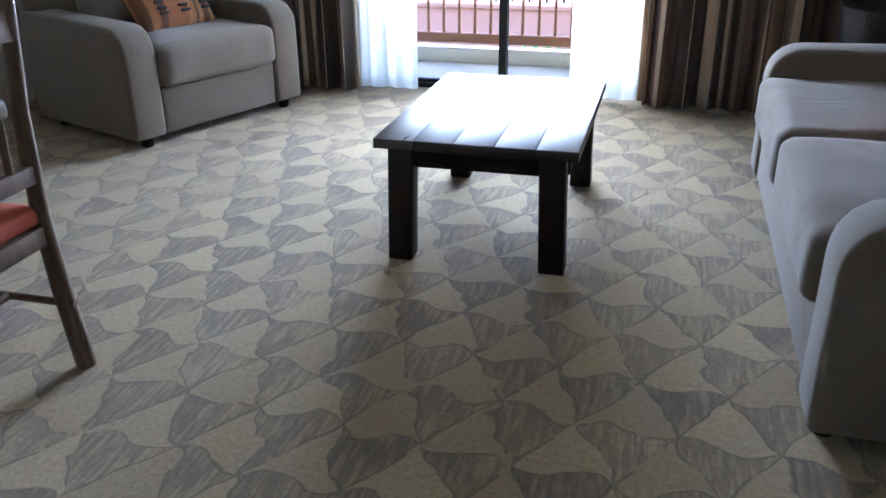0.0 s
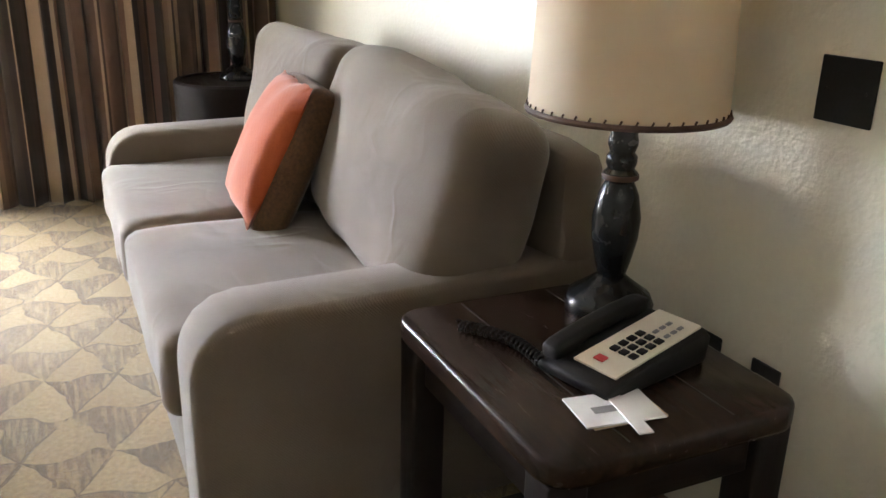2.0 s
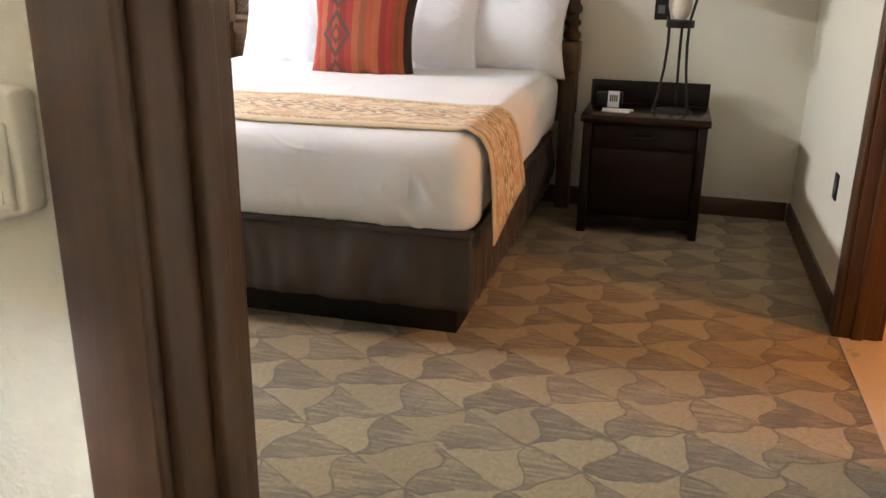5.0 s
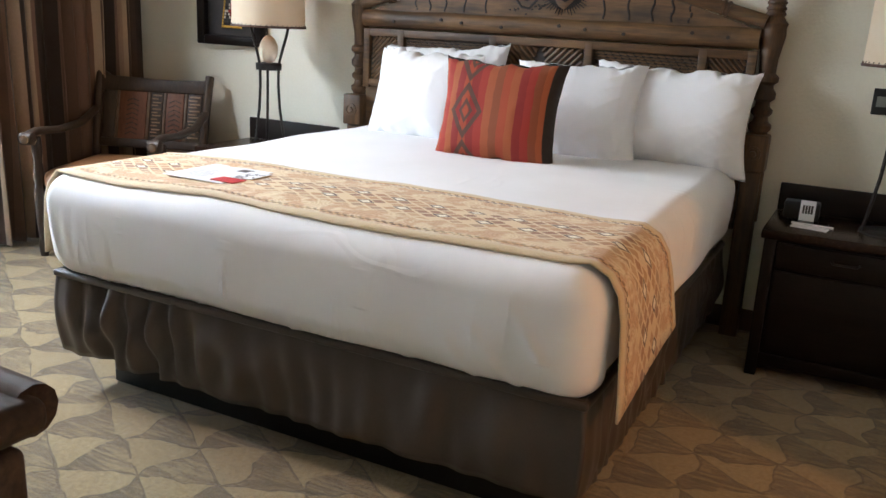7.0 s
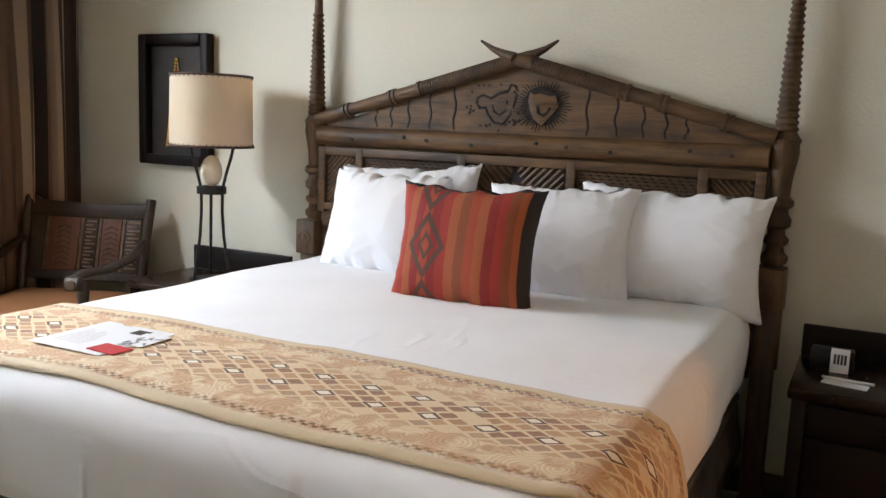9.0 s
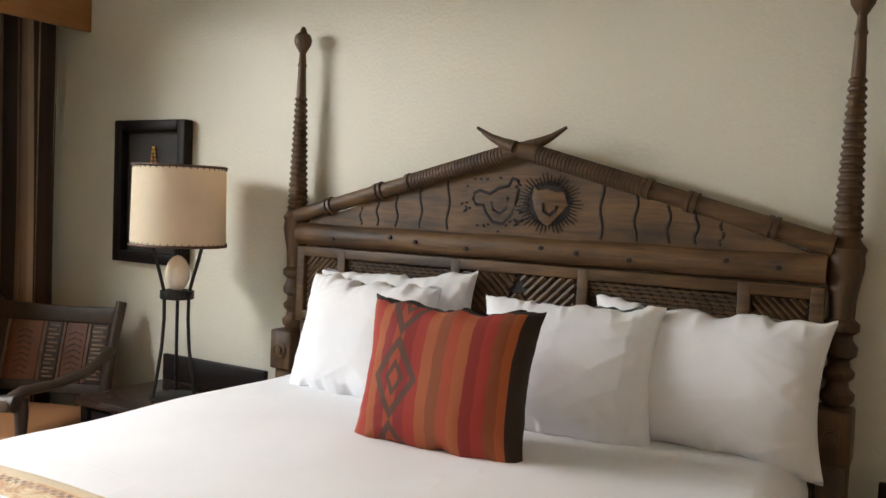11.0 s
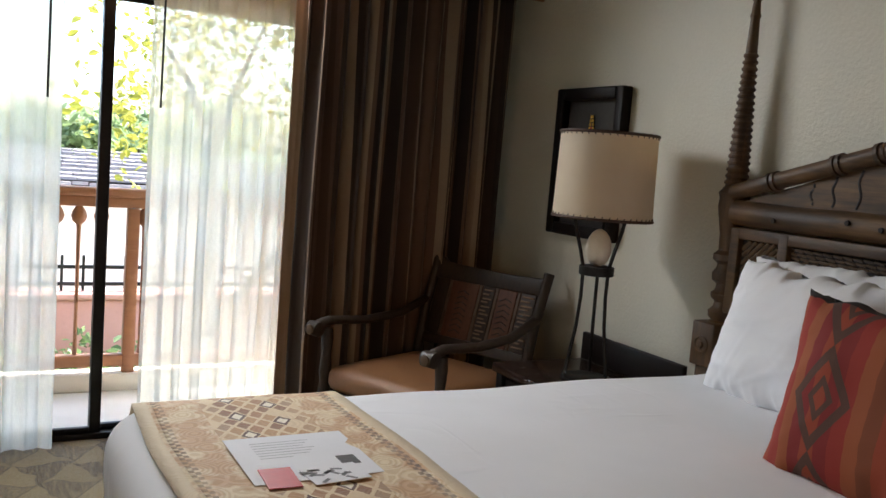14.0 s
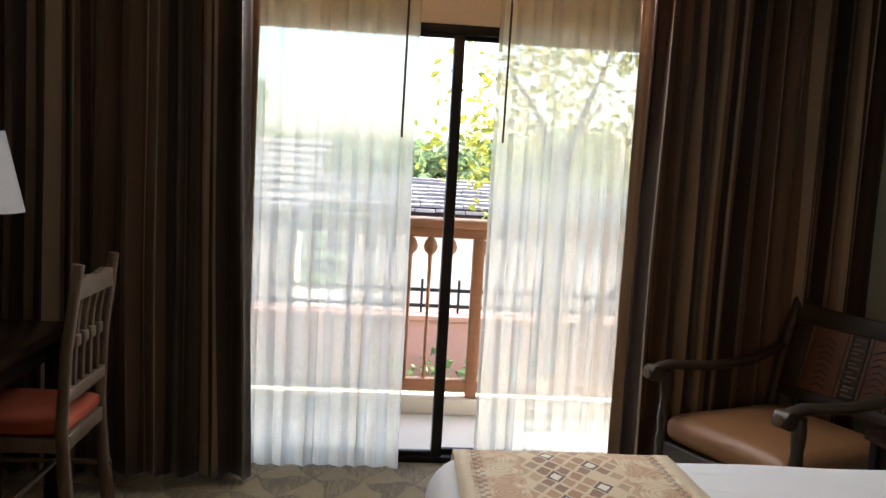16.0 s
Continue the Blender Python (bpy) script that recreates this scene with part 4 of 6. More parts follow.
def kilim_pillow(x, y, z, rx, rz):
    th = thing("lumbar_pillow", x, y, z, 0, "orange kilim throw pillow with dark striped bands", "pillow")
    th.matrix_world = pose(x, y, z, rx, 0, rz)
    part("face", cushion(0.52, 0.40, 0.17, 16, 0.05, 0.01, 9.0), M_KILIM, th)
    for k in (-0.12, 0.02, 0.16):
        for j in range(9):
            zz = 0.06 + j * 0.034
            part("tuft", box(k - 0.03, k + 0.03, -0.092, -0.076, zz, zz + 0.012, 0.003), M_BLACKPRINT, th)
    return th


kilim_pillow(-1.72, 4.36, 0.50, -38, 70)


# ---- coffee table ----
def coffee_table():
    th = thing("coffee_table", 0.29, 3.29, 0, 0, "dark espresso wooden coffee table with glossy plank top", "coffee table")
    hx, y0, y1 = 0.353, -0.513, 0.52
    n = 5
    for i in range(n):
        a = -hx + 2 * hx * i / n
        part("plank", box(a + 0.0004, a + 2 * hx / n - 0.0004, y0, y1, 0.425, 0.46, 0.002), M_COFFEE, th)
    part("apron", box(-hx + 0.06, hx - 0.06, y0 + 0.05, y0 + 0.075, 0.35, 0.424, 0.003), M_DARKX, th)
    part("apron", box(-hx + 0.06, hx - 0.06, y1 - 0.075, y1 - 0.05, 0.35, 0.424, 0.003), M_DARKX, th)
    for s in (-1, 1):
        part("apron", box(s * (hx - 0.05) - 0.0125, s * (hx - 0.05) + 0.0125, y0 + 0.09, y1 - 0.09, 0.35, 0.424, 0.003), M_DARK, th)
        for yy in (y0 + 0.06, y1 - 0.06):
            bm = box(s * (hx - 0.09) - 0.045, s * (hx - 0.09) + 0.045, yy - 0.04, yy + 0.04, 0, 0.424, 0.006)
            for v in bm.verts:
                v.co.x += s * 0.012 * (1 - v.co.z / 0.42)
            part("leg", bm, M_DARKZ, th)
    return th


coffee_table()


# ---- end table with telephone and lamp ----
def end_table():
    th = thing("end_table", 1.93, 1.59, 0, 0, "dark wooden end table with rounded plank top", "end table")
    hx, hy, r = 0.245, 0.30, 0.055
    out = []
    for cx, cy, a0 in ((hx - r, hy - r, 0), (-hx + r, hy - r, 90), (-hx + r, -hy + r, 180), (hx - r, -hy + r, 270)):
        for k in range(5):
            a = radians(a0 + 90 * k / 4)
            out.append((cx + r * math.cos(a), cy + r * math.sin(a)))
    part("tabletop", prism(out, 0.572, 0.62, "z", 0.011), M_TABLETOP, th)
    for k in (-0.1, 0.1):
        part("plank_joint", box(k - 0.0015, k + 0.0015, -hy + 0.02, hy - 0.02, 0.6195, 0.6206), M_GROOVE, th)
    for sx in (-1, 1):
        part("apron", box(sx * 0.2 - 0.012, sx * 0.2 + 0.012, -0.21, 0.21, 0.49, 0.574, 0.003), M_DARK, th)
        for sy in (-1, 1):
            part("leg", box(sx * 0.2 - 0.035, sx * 0.2 + 0.035, sy * 0.245 - 0.035, sy * 0.245 + 0.035, 0, 0.574, 0.006), M_DARKZ, th)
    for sy in (-1, 1):
        part("apron", box(-0.164, 0.164, sy * 0.25 - 0.012, sy * 0.25 + 0.012, 0.49, 0.574, 0.003), M_DARKX, th)
    part("shelf", box(-0.163, 0.163, -0.24, 0.24, 0.13, 0.155, 0.004), M_DARK, th)
    return th


end_table()


def laced_shade(parent, r0, r1, z0, z1):
    """Parchment drum with dark laced rims."""
    n = 48
    bm = bmesh.new()
    rows = []
    for r, z in ((r0, z0), (r1, z1), (r1 - 0.004, z1), (r0 - 0.004, z0)):
        rows.append([bm.verts.new((r * math.cos(2 * math.pi * i / n), r * math.sin(2 * math.pi * i / n), z)) for i in range(n)])
    for a, b in zip(rows, rows[1:] + rows[:1]):
        for i in range(n):
            bm.faces.new((a[i], a[(i + 1) % n], b[(i + 1) % n], b[i]))
    sh = part("shade", finish(bm, True, 40), M_SHADE, parent, "cream parchment drum shade")
    for r, z in ((r0, z0), (r1, z1)):
        ring = tube([((r) * math.cos(2 * math.pi * i / n), (r) * math.sin(2 * math.pi * i / n), z) for i in range(n + 1)], 0.0065, 6)
        part("rim", ring, M_STITCH, sh)
        bm = bmesh.new()
        m = 44
        up = 1 if z == z0 else -1
        for i in range(m):
            a = 2 * math.pi * i / m
            p = Vector((math.cos(a), math.sin(a), 0)) * (r + 0.001)
            q = Vector((math.cos(a + 0.03), math.sin(a + 0.03), 0)) * (r + 0.001)
            tube([p + Vector((0, 0, z)), q + Vector((0, 0, z + up * 0.012))], 0.002, 5, None, bm)
        part("lacing", bm, M_STITCH, sh)
    return sh


def turned_lamp(x, y, z, shade_z0, shade_z1, r0, r1, label):
    th = thing("table_lamp", x, y, z, 0, label, "table lamp")
    part("foot", lathe([(0.088, 0), (0.09, 0.012), (0.082, 0.03), (0.06, 0.045), (0.04, 0.06), (0.028, 0.07)], 28), M_LAMPBLACK, th)
    h = shade_z0 - z
    prof = [(0.028, 0.07), (0.036, 0.1), (0.046, 0.15), (0.048, 0.19), (0.04, 0.235), (0.028, 0.262), (0.034, 0.27), (0.034, 0.28), (0.026, 0.288),
            (0.03, 0.30), (0.03, 0.312), (0.024, 0.32), (0.029, 0.335), (0.029, 0.345), (0.026, 0.355), (0.034, 0.39), (0.036, h + 0.02), (0.012, h + 0.05), (0.012, h + 0.2)]
    part("stem", lathe(prof, 24), M_LAMPBLACK, th)
    part("band", lathe([(0.0355, 0.268), (0.0365, 0.272), (0.0355, 0.278)], 24), M_STITCH, th, "thin red-brown painted ring")
    laced_shade(th, r0, r1, shade_z0 - z, shade_z1 - z)
    part("spider", tube([(-r1 + 0.006, 0, shade_z1 - z - 0.03), (r1 - 0.006, 0, shade_z1 - z - 0.03)], 0.003, 6), M_IRON, th)
    return th


turned_lamp(2.104, 1.75, 0.62, 1.02, 1.38, 0.187, 0.173, "black turned-wood table lamp with laced parchment shade, switched off")


def telephone():
    th = thing("telephone", 1.972, 1.524, 0.62, 13.5, "black desk telephone with cream keypad plate", "telephone")
    prof = [(-0.135, 0.0), (0.125, 0.0), (0.135, 0.048), (0.12, 0.062), (-0.1, 0.03), (-0.135, 0.02)]
    part("body", prism(prof, -0.085, 0.085, "y", 0.006), M_PLASTIC_BLK, th)
    tilt = math.atan2(0.032, 0.22)
    m = Matrix.Translation((0.01, -0.025, 0.0475)) @ Matrix.Rotation(-tilt, 4, "Y")
    part("keypad_plate", moved(box(-0.114, 0.112, -0.046, 0.046, -0.002, 0.003, 0.001), m), M_PLASTIC_WHT, th, "cream printed keypad plate")
    for i in range(4):
        for j in range(3):
            part("key", moved(box(-0.055 + i * 0.022, -0.04 + i * 0.022, -0.034 + j * 0.02, -0.02 + j * 0.02, 0.003, 0.007, 0.001), m), M_PLASTIC_BLK, th)
    for i in range(6):
        part("key", moved(box(0.036 + (i % 3) * 0.018, 0.048 + (i % 3) * 0.018, -0.03 + (i // 3) * 0.024, -0.022 + (i // 3) * 0.024, 0.003, 0.006, 0.001), m), M_INK, th)
    part("red_key", moved(box(-0.095, -0.078, 0.0, 0.02, 0.003, 0.006, 0.001), m), M_REDPRINT, th, "small red message key")
    m2 = Matrix.Translation((0.0, 0.060, 0.053)) @ Matrix.Rotation(-tilt, 4, "Y")
    bm = soft(0.25, 0.042, 0.026, 0.012, 8)
    for v in bm.verts:
        v.co.z += 0.007 * (1 - (v.co.x / 0.125) ** 2) - (0.012 if abs(v.co.x) > 0.08 and v.co.z < 0 else 0)
    part("handset", moved(bm, m2), M_PLASTIC_BLK, th)
    cord = []
    for i in range(260):
        u = i / 259
        cx = -0.132 + 0.03 * math.sin(u * 3.1) - 0.02 * u
        cy = 0.066 + 0.205 * u
        cord.append((cx + 0.010 * math.cos(i * 0.42), cy, 0.0130 + 0.010 * math.sin(i * 0.42)))
    part("cord", tube(cord, 0.0026, 5), M_PLASTIC_BLK, th, "coiled black handset cord")
    return th


telephone()


def note_card():
    th = thing("note_card", 1.862, 1.392, 0.6212, -8, "white folded note card with a paper strip", "card")
    part("card", box(-0.07, 0.065, -0.045, 0.045, 0.004, 0.007), M_PAPER, th)
    part("lower_leaf", moved(box(-0.06, 0.07, -0.042, 0.048, 0.0, 0.003), pose(0, 0, 0, 0, 0, 4)), M_TANPAPER, th, "tan inner leaf")
    part("strip", moved(box(-0.012, 0.012, -0.085, 0.075, 0.008, 0.010), pose(0.01, 0, 0, 0, 0, -2)), M_PAPER, th)
    part("print", box(-0.04, 0.0, -0.012, 0.006, 0.0071, 0.0078), M_INK, th)


note_card()


def outlet(x, y, z, face, label, horizontal=True):
    th = thing("wall_outlet", x, y, z, face, label, "outlet", "wall outlets")
    w, h = (0.036, 0.042) if horizontal else (0.035, 0.055)
    part("plate", box(-w, w, -0.007, 0, -h, h, 0.003), M_PLASTIC_BLK, th)
    part("socket", box(-w * 0.55, w * 0.55, -0.010, -0.0072, -h * 0.4, h * 0.4, 0.001), M_LCD, th)


outlet(X_LIV, 1.516, 0.512, -90, "small black wall outlet above the end table")
outlet(X_LIV, 1.675, 0.512, -90, "small black wall outlet above the end table")
outlet(X_HEAD, 0.795, 1.122, -90, "black wall switch plate beside the bedside lamp", False)
outlet(5.44, Y_BED, 0.48, 180, "grey wall outlet low on the bathroom wall", False)


def wall_plate():
    th = thing("wall_plate", X_LIV, 1.447, 1.091, -90, "black square blank plate on the wall", "wall plate")
    part("plate", box(-0.057, 0.057, -0.006, 0, -0.055, 0.055, 0.002), M_PLASTIC_BLK, th)
    for s in (-1, 1):
        part("screw", moved(lathe([(0.003, 0), (0.003, 0.001)], 8), pose(s * 0.04, -0.006, 0, 90)), M_IRON, th)


wall_plate()


def thermostat():
    th = thing("thermostat", X_LIV, 1.298, 1.178, -90, "off-white plastic thermostat with dark top window", "thermostat")
    out = [(-0.066, 0.058), (0.062, 0.056), (0.066, 0.05), (0.064, -0.05), (0.03, -0.06), (-0.03, -0.061), (-0.064, -0.05), (-0.068, 0.0)]
    part("case", prism(out, -0.03, -0.0, "y", 0.005), M_PLASTIC_WHT, th)
    part("cover", box(0.0, 0.058, -0.036, -0.0302, -0.046, 0.03, 0.002), M_PLASTIC_WHT, th)
    win = [(-0.063, 0.022), (-0.062, 0.05), (0.0, 0.052), (0.0, 0.044), (-0.018, 0.03), (-0.04, 0.022)]
    part("sensor_window", prism(win, -0.0335, -0.0302, "y"), M_PLASTIC_BLK, th, "dark curved sensor window")
    part("display", box(-0.05, -0.022, -0.033, -0.0302, -0.028, 0.01, 0.001), M_LCD, th, "grey display")
    part("button", box(0.01, 0.05, -0.0385, -0.0362, -0.04, -0.028, 0.001), M_PLASTIC_WHT, th)


thermostat()


def drum_table():
    th = thing("side_table", 1.94, 4.60, 0, 0, "round black side table beside the sofa", "side table")
    part("tabletop", lathe([(0.27, 0.50), (0.28, 0.51), (0.28, 0.69), (0.27, 0.70), (0.25, 0.70), (0.245, 0.693)], 36), M_DARK, th)
    for k in range(4):
        a = radians(45 + 90 * k)
        part("leg", tube([(0.24 * math.cos(a), 0.24 * math.sin(a), 0), (0.22 * math.cos(a), 0.22 * math.sin(a), 0.50)], 0.022, 10), M_DARKZ, th)
    return th


drum_table()
turned_lamp(1.97, 4.62, 0.694, 1.095, 1.445, 0.19, 0.175, "black turned-wood table lamp on round side table, switched off")


# ---- carved side chairs ----
def side_chair(x, y, rz, label):
    th = thing("side_chair", x, y, 0, rz, label, "chair", "carved side chairs")
    w = 0.205
    for s in (-1, 1):
        part("back_post", tube([(s * w, 0.045, 0), (s * w, 0.015, 0.25), (s * w, 0.0, 0.46), (s * (w - 0.005), 0.012, 0.75), (s * (w - 0.01), 0.05, 1.06)], 0.029, 8, 0.02), M_OLDWOOD, th)
        part("front_leg", tube([(s * w, -0.40, 0), (s * w, -0.395, 0.44)], 0.019, 8, 0.024), M_OLDWOOD, th)
        part("stretcher", tube([(s * w, -0.39, 0.2), (s * w, 0.05, 0.2)], 0.012, 8), M_OLDWOOD, th)
        part("seat_rail", box(s * w - 0.018, s * w + 0.018, -0.38, -0.012, 0.385, 0.44, 0.004), M_OLDWOOD, th)
    part("stretcher", tube([(-w, -0.17, 0.2), (w, -0.17, 0.2)], 0.012, 8), M_OLDWOOD, th)
    part("seat_rail", box(-w + 0.02, w - 0.02, -0.415, -0.38, 0.385, 0.44, 0.004), M_OLDWOOD, th)
    part("seat_rail", box(-w + 0.02, w - 0.02, -0.012, 0.02, 0.385, 0.44, 0.004), M_OLDWOOD, th)
    part("seat", soft(0.42, 0.42, 0.06, 0.025, 8, 0.004, 6, 1, 0.012, (0, -0.20, 0.468)), M_SEATRED, th, "red cloth seat pad")
    part("top_rail", prism([(-w, 0.93), (w, 0.93), (w, 1.0), (w * 0.5, 1.012), (0, 1.0), (-w * 0.5, 1.012), (-w, 1.0)], 0.022, 0.052, "y", 0.004), M_OLDWOOD, th)
    part("lower_rail", box(-w + 0.01, w - 0.01, -0.002, 0.024, 0.56, 0.61, 0.004), M_OLDWOOD, th)
    for i in range(4):
        sx = -0.12 + 0.08 * i
        part("splat", tube([(sx, 0.011, 0.60), (sx, 0.012, 0.68), (sx, 0.015, 0.77), (sx, 0.022, 0.86), (sx, 0.036, 0.94)], 0.011, 6), M_OLDWOOD, th)
        part("knop", soft(0.05, 0.03, 0.05, 0.012, 3, 0, 1, 0, 0, (sx, 0.016, 0.775)), M_OLDWOOD, th)
    return th


side_chair(-0.70, 1.695, -90, "dark carved wooden side chair with red seat pad")
side_chair(3.165, 4.50, -90, "weathered carved wooden side chair at the desk")


# ---- bed ----
BX0, BX1, BY0, BY1, BTOP = 4.385, 6.47, 1.30, 3.30, 0.80


def bed():
    th = thing("bed", 0, 0, 0, 0, "king-size bed with white linen and taupe box skirt", "bed")
    part("plinth", box(4.577, 6.44, 1.41, 3.17, 0, 0.165, 0.004), M_PLASTIC_BLK, th, "black recessed plinth")
    # box skirt with shallow vertical creases
    bm = bmesh.new()
    a = [(6.45, 1.335), (BX0 + 0.055, 1.335), (BX0 + 0.055, 3.27), (6.45, 3.27)]
    loop = []
    for (x0, y0), (x1, y1) in zip(a, a[1:]):
        n = int(max(abs(x1 - x0), abs(y1 - y0)) / 0.011)
        for i in range(n):
            loop.append((x0 + (x1 - x0) * i / n, y0 + (y1 - y0) * i / n))
    loop.append(a[-1])
    cx, cy = 5.45, 2.30
    rows = []
    for j in range(15):
        k = j / 14
        row = []
        for i, (x, y) in enumerate(loop):
            q = x + y
            w = 0.010 * math.sin(q * 62 + 5 * noise.noise(Vector((q * 1.7, k * 0.5, 2)))) * (0.25 + 1.2 * abs(noise.noise(Vector((q * 1.3, 4.0, k * 0.4)))))
            w += 0.02 * noise.noise(Vector((x * 9, y * 9 + 0.9 * k, k * 1.4)))
            w *= 0.3 + 0.7 * math.sin(math.pi * min(1.0, 0.15 + 0.85 * k)) + 0.3 * (1 - k)
            onx = abs(x - (BX0 + 0.055)) < 0.002
            w *= min(1.0, min(math.hypot(x - BX0 - 0.055, y - c) for c in (1.335, 3.27)) / 0.15)
            w *= 1.0 + (1.6 * max(0.0, min(1.0, (y - 2.2) / 0.8)) if onx else 0.3)
            ox = (-w - 0.015 * math.sin(math.pi * k)) if onx else 0
            oy = 0 if onx and abs(y - cy) < 0.93 else math.copysign(w + 0.012 * math.sin(math.pi * k), y - cy)
            row.append(bm.verts.new((x + ox, y + oy, 0.15 + 0.305 * k + (0.004 * noise.noise(Vector((x * 4, y * 4, 9))) if j == 0 else 0))))
        rows.append(row)
    for r0, r1 in zip(rows, rows[1:]):
        for i in range(len(loop) - 1):
            bm.faces.new((r0[i], r0[i + 1], r1[i + 1], r1[i]))
    sk = part("box_skirt", finish(bm, True), M_SKIRT, th, "taupe faux-leather box skirt")
    so = sk.modifiers.new("thick", "SOLIDIFY")
    so.thickness = 0.012
    for a0, a1, b0, b1 in ((BX0 + 0.042, BX0 + 0.062, 1.324, 3.281), (BX0 + 0.063, 6.45, 1.324, 1.342), (BX0 + 0.063, 6.45, 3.263, 3.281)):
        part("skirt_band", box(a0, a1, b0, b1, 0.428, 0.452, 0.008, 3), M_SKIRT, th)
    part("box_spring", box(4.48, 6.44, 1.37, 3.24, 0.168, 0.44), M_SKIRT, th)
    # mattress under a tucked sheet
    bm = soft(BX1 - BX0, BY1 - BY0, BTOP - 0.432, 0.10, 120, 0, 1, 0, 0.012, ((BX0 + BX1) / 2, (BY0 + BY1) / 2, (BTOP + 0.432) / 2), 0.92)
    # (along the foot, lean, foot of the crease, its height, depth)
    tucks = [(3.02, 0.10, 0.45, 0.07, 0.008), (2.62, 0.06, 0.44, 0.09, 0.010), (2.24, 0.02, 0.44, 0.13, 0.011), (1.98, 0.03, 0.60, 0.14, 0.006), (1.86, -0.35, 0.44, 0.10, 0.010),
             (1.64, 0.55, 0.44, 0.15, 0.012), (1.53, 0.75, 0.46, 0.17, 0.013), (1.45, 0.6, 0.56, 0.14, 0.010), (2.46, 0.0, 0.68, 0.10, 0.005), (2.90, 0.05, 0.66, 0.10, 0.005)]
    for v in bm.verts:
        p = v.co
        v.co += Vector((noise.noise(p * 2.2), noise.noise(p * 2.2 + Vector((5, 0, 0))), noise.noise(p * 2.5 + Vector((0, 9, 0))))) * 0.010
        if p.z < 0.7:
            k = 1 - (p.z - 0.445) / 0.255
            # soft tuck creases down the sides
            s = p.y if p.x < BX0 + 0.1 else p.x
            cr = abs(noise.noise(Vector((s * 3.2, 0.0, p.z * 0.8)))) ** 0.6
            if p.x < BX0 + 0.1:
                v.co.x += 0.03 * k * k - 0.012 * cr * k
                for at, lean, foot, tall, deep in tucks:
                    q = (p.z - foot) / tall
                    if -0.1 < q < 1:
                        v.co.x -= deep * math.exp(-((p.y - at - lean * (p.z - foot)) / 0.013) ** 2) * (1 - max(q, 0)) ** 0.7
            elif p.y < BY0 + 0.1:
                v.co.y += 0.03 * k * k - 0.01 * cr * k
    top = BVHTree.FromBMesh(bm)
    part("mattress", finish(bm, True), M_LINEN, th, "mattress under a tucked white sheet")
    return top


BED_TOP = bed()


def bed_runner():
    """Scarf across the foot end: over the top and hanging down both sides."""
    prof = [(3.335, 0.50), (3.33, 0.60), (3.318, 0.70), (3.295, 0.755), (3.25, 0.80)]
    n = 46
    prof += [(3.19 - (3.19 - 1.42) * i / n, 0.8215 + 0.005 * math.sin(i * 0.35)) for i in range(n + 1)]
    prof += [(1.36, 0.81), (1.312, 0.785), (1.284, 0.74), (1.272, 0.68), (1.266, 0.62), (1.262, 0.56), (1.258, 0.50), (1.256, 0.45)]
    cols, m = [], 26
    dist = 0.0
    lens = []
    for i, (y, z) in enumerate(prof):
        if i:
            dist += math.hypot(y - prof[i - 1][0], z - prof[i - 1][1])
        lens.append(dist)
        col = []
        for j in range(m + 1):
            w = j / m
            x = 4.448 + 0.525 * w + 0.008 * noise.noise(Vector((w, y * 2.2, 0)))
            if 1.40 < y < 3.21:
                hit = BED_TOP.ray_cast(Vector((x, y, 1.2)), Vector((0, 0, -1)))[0]
                if hit is not None:
                    z = hit.z + 0.004
            hang = max(0.0, (1.34 - y)) * 4 if y < 1.34 else 0.0
            zz = z + 0.004 * noise.noise(Vector((x * 7, y * 7, 2)))
            if z < 0.70 and y < 2:
                zz += (0.70 - z) * (0.30 * w - 0.16)
            yy = y - (0.010 * hang * noise.noise(Vector((x * 9, z * 3, 1))) if y < 1.34 else 0)
            x += 0.10 * w * max(0.0, 0.72 - z) / 0.3 * (1 if y < 2 else 0)
            col.append((x, yy, zz))
        cols.append(col)
    th = thing("bed_runner", 0, 0, 0, 0, "tan and brown geometric bed scarf across the bed's foot", "bed runner")
    for name, j0, j1, label in (("hem", 0, 2, "plain tan woven hem"), ("woven_panel", 2, m - 2, "brocade panel of brown and cream lozenges"), ("hem", m - 2, m, "plain tan woven hem")):
        bm = bmesh.new()
        uvl = bm.loops.layers.uv.new("UVMap")
        vs = [[bm.verts.new(c) for c in col[j0:j1 + 1]] for col in cols]
        for i in range(len(cols) - 1):
            for j in range(j1 - j0):
                f = bm.faces.new((vs[i][j], vs[i + 1][j], vs[i + 1][j + 1], vs[i][j + 1]))
                f.smooth = True
                w0, w1 = (j + j0) / m, (j + j0 + 1) / m
                for lp, c in zip(f.loops, ((lens[i], w0), (lens[i + 1], w0), (lens[i + 1], w1), (lens[i], w1))):
                    lp[uvl].uv = c
        bm.faces.ensure_lookup_table()
        mid = bm.faces[(len(cols) // 2) * (j1 - j0)]
        mid.normal_update()
        if mid.normal.z < 0:
            bmesh.ops.reverse_faces(bm, faces=bm.faces[:])
        ob = part(name, bm, M_RUNNER, th, label)
        so = ob.modifiers.new("thick", "SOLIDIFY")
        so.thickness, so.offset = 0.006 if name == "woven_panel" else 0.0068, 1.0
    return th


bed_runner()


def bed_pillow(x, y, z, rx, rz, w, h, t, seed, label, roll=0.0):
    bm = cushion(w, h, t, 72, 0.09, 0.017, seed, 2.8)
    ob = solid("bed_pillow", bm, M_PILLOWCASE, label, "pillow", "white bed pillows")
    ob.matrix_world = pose(x, y, z, rx, roll, rz)
    return ob


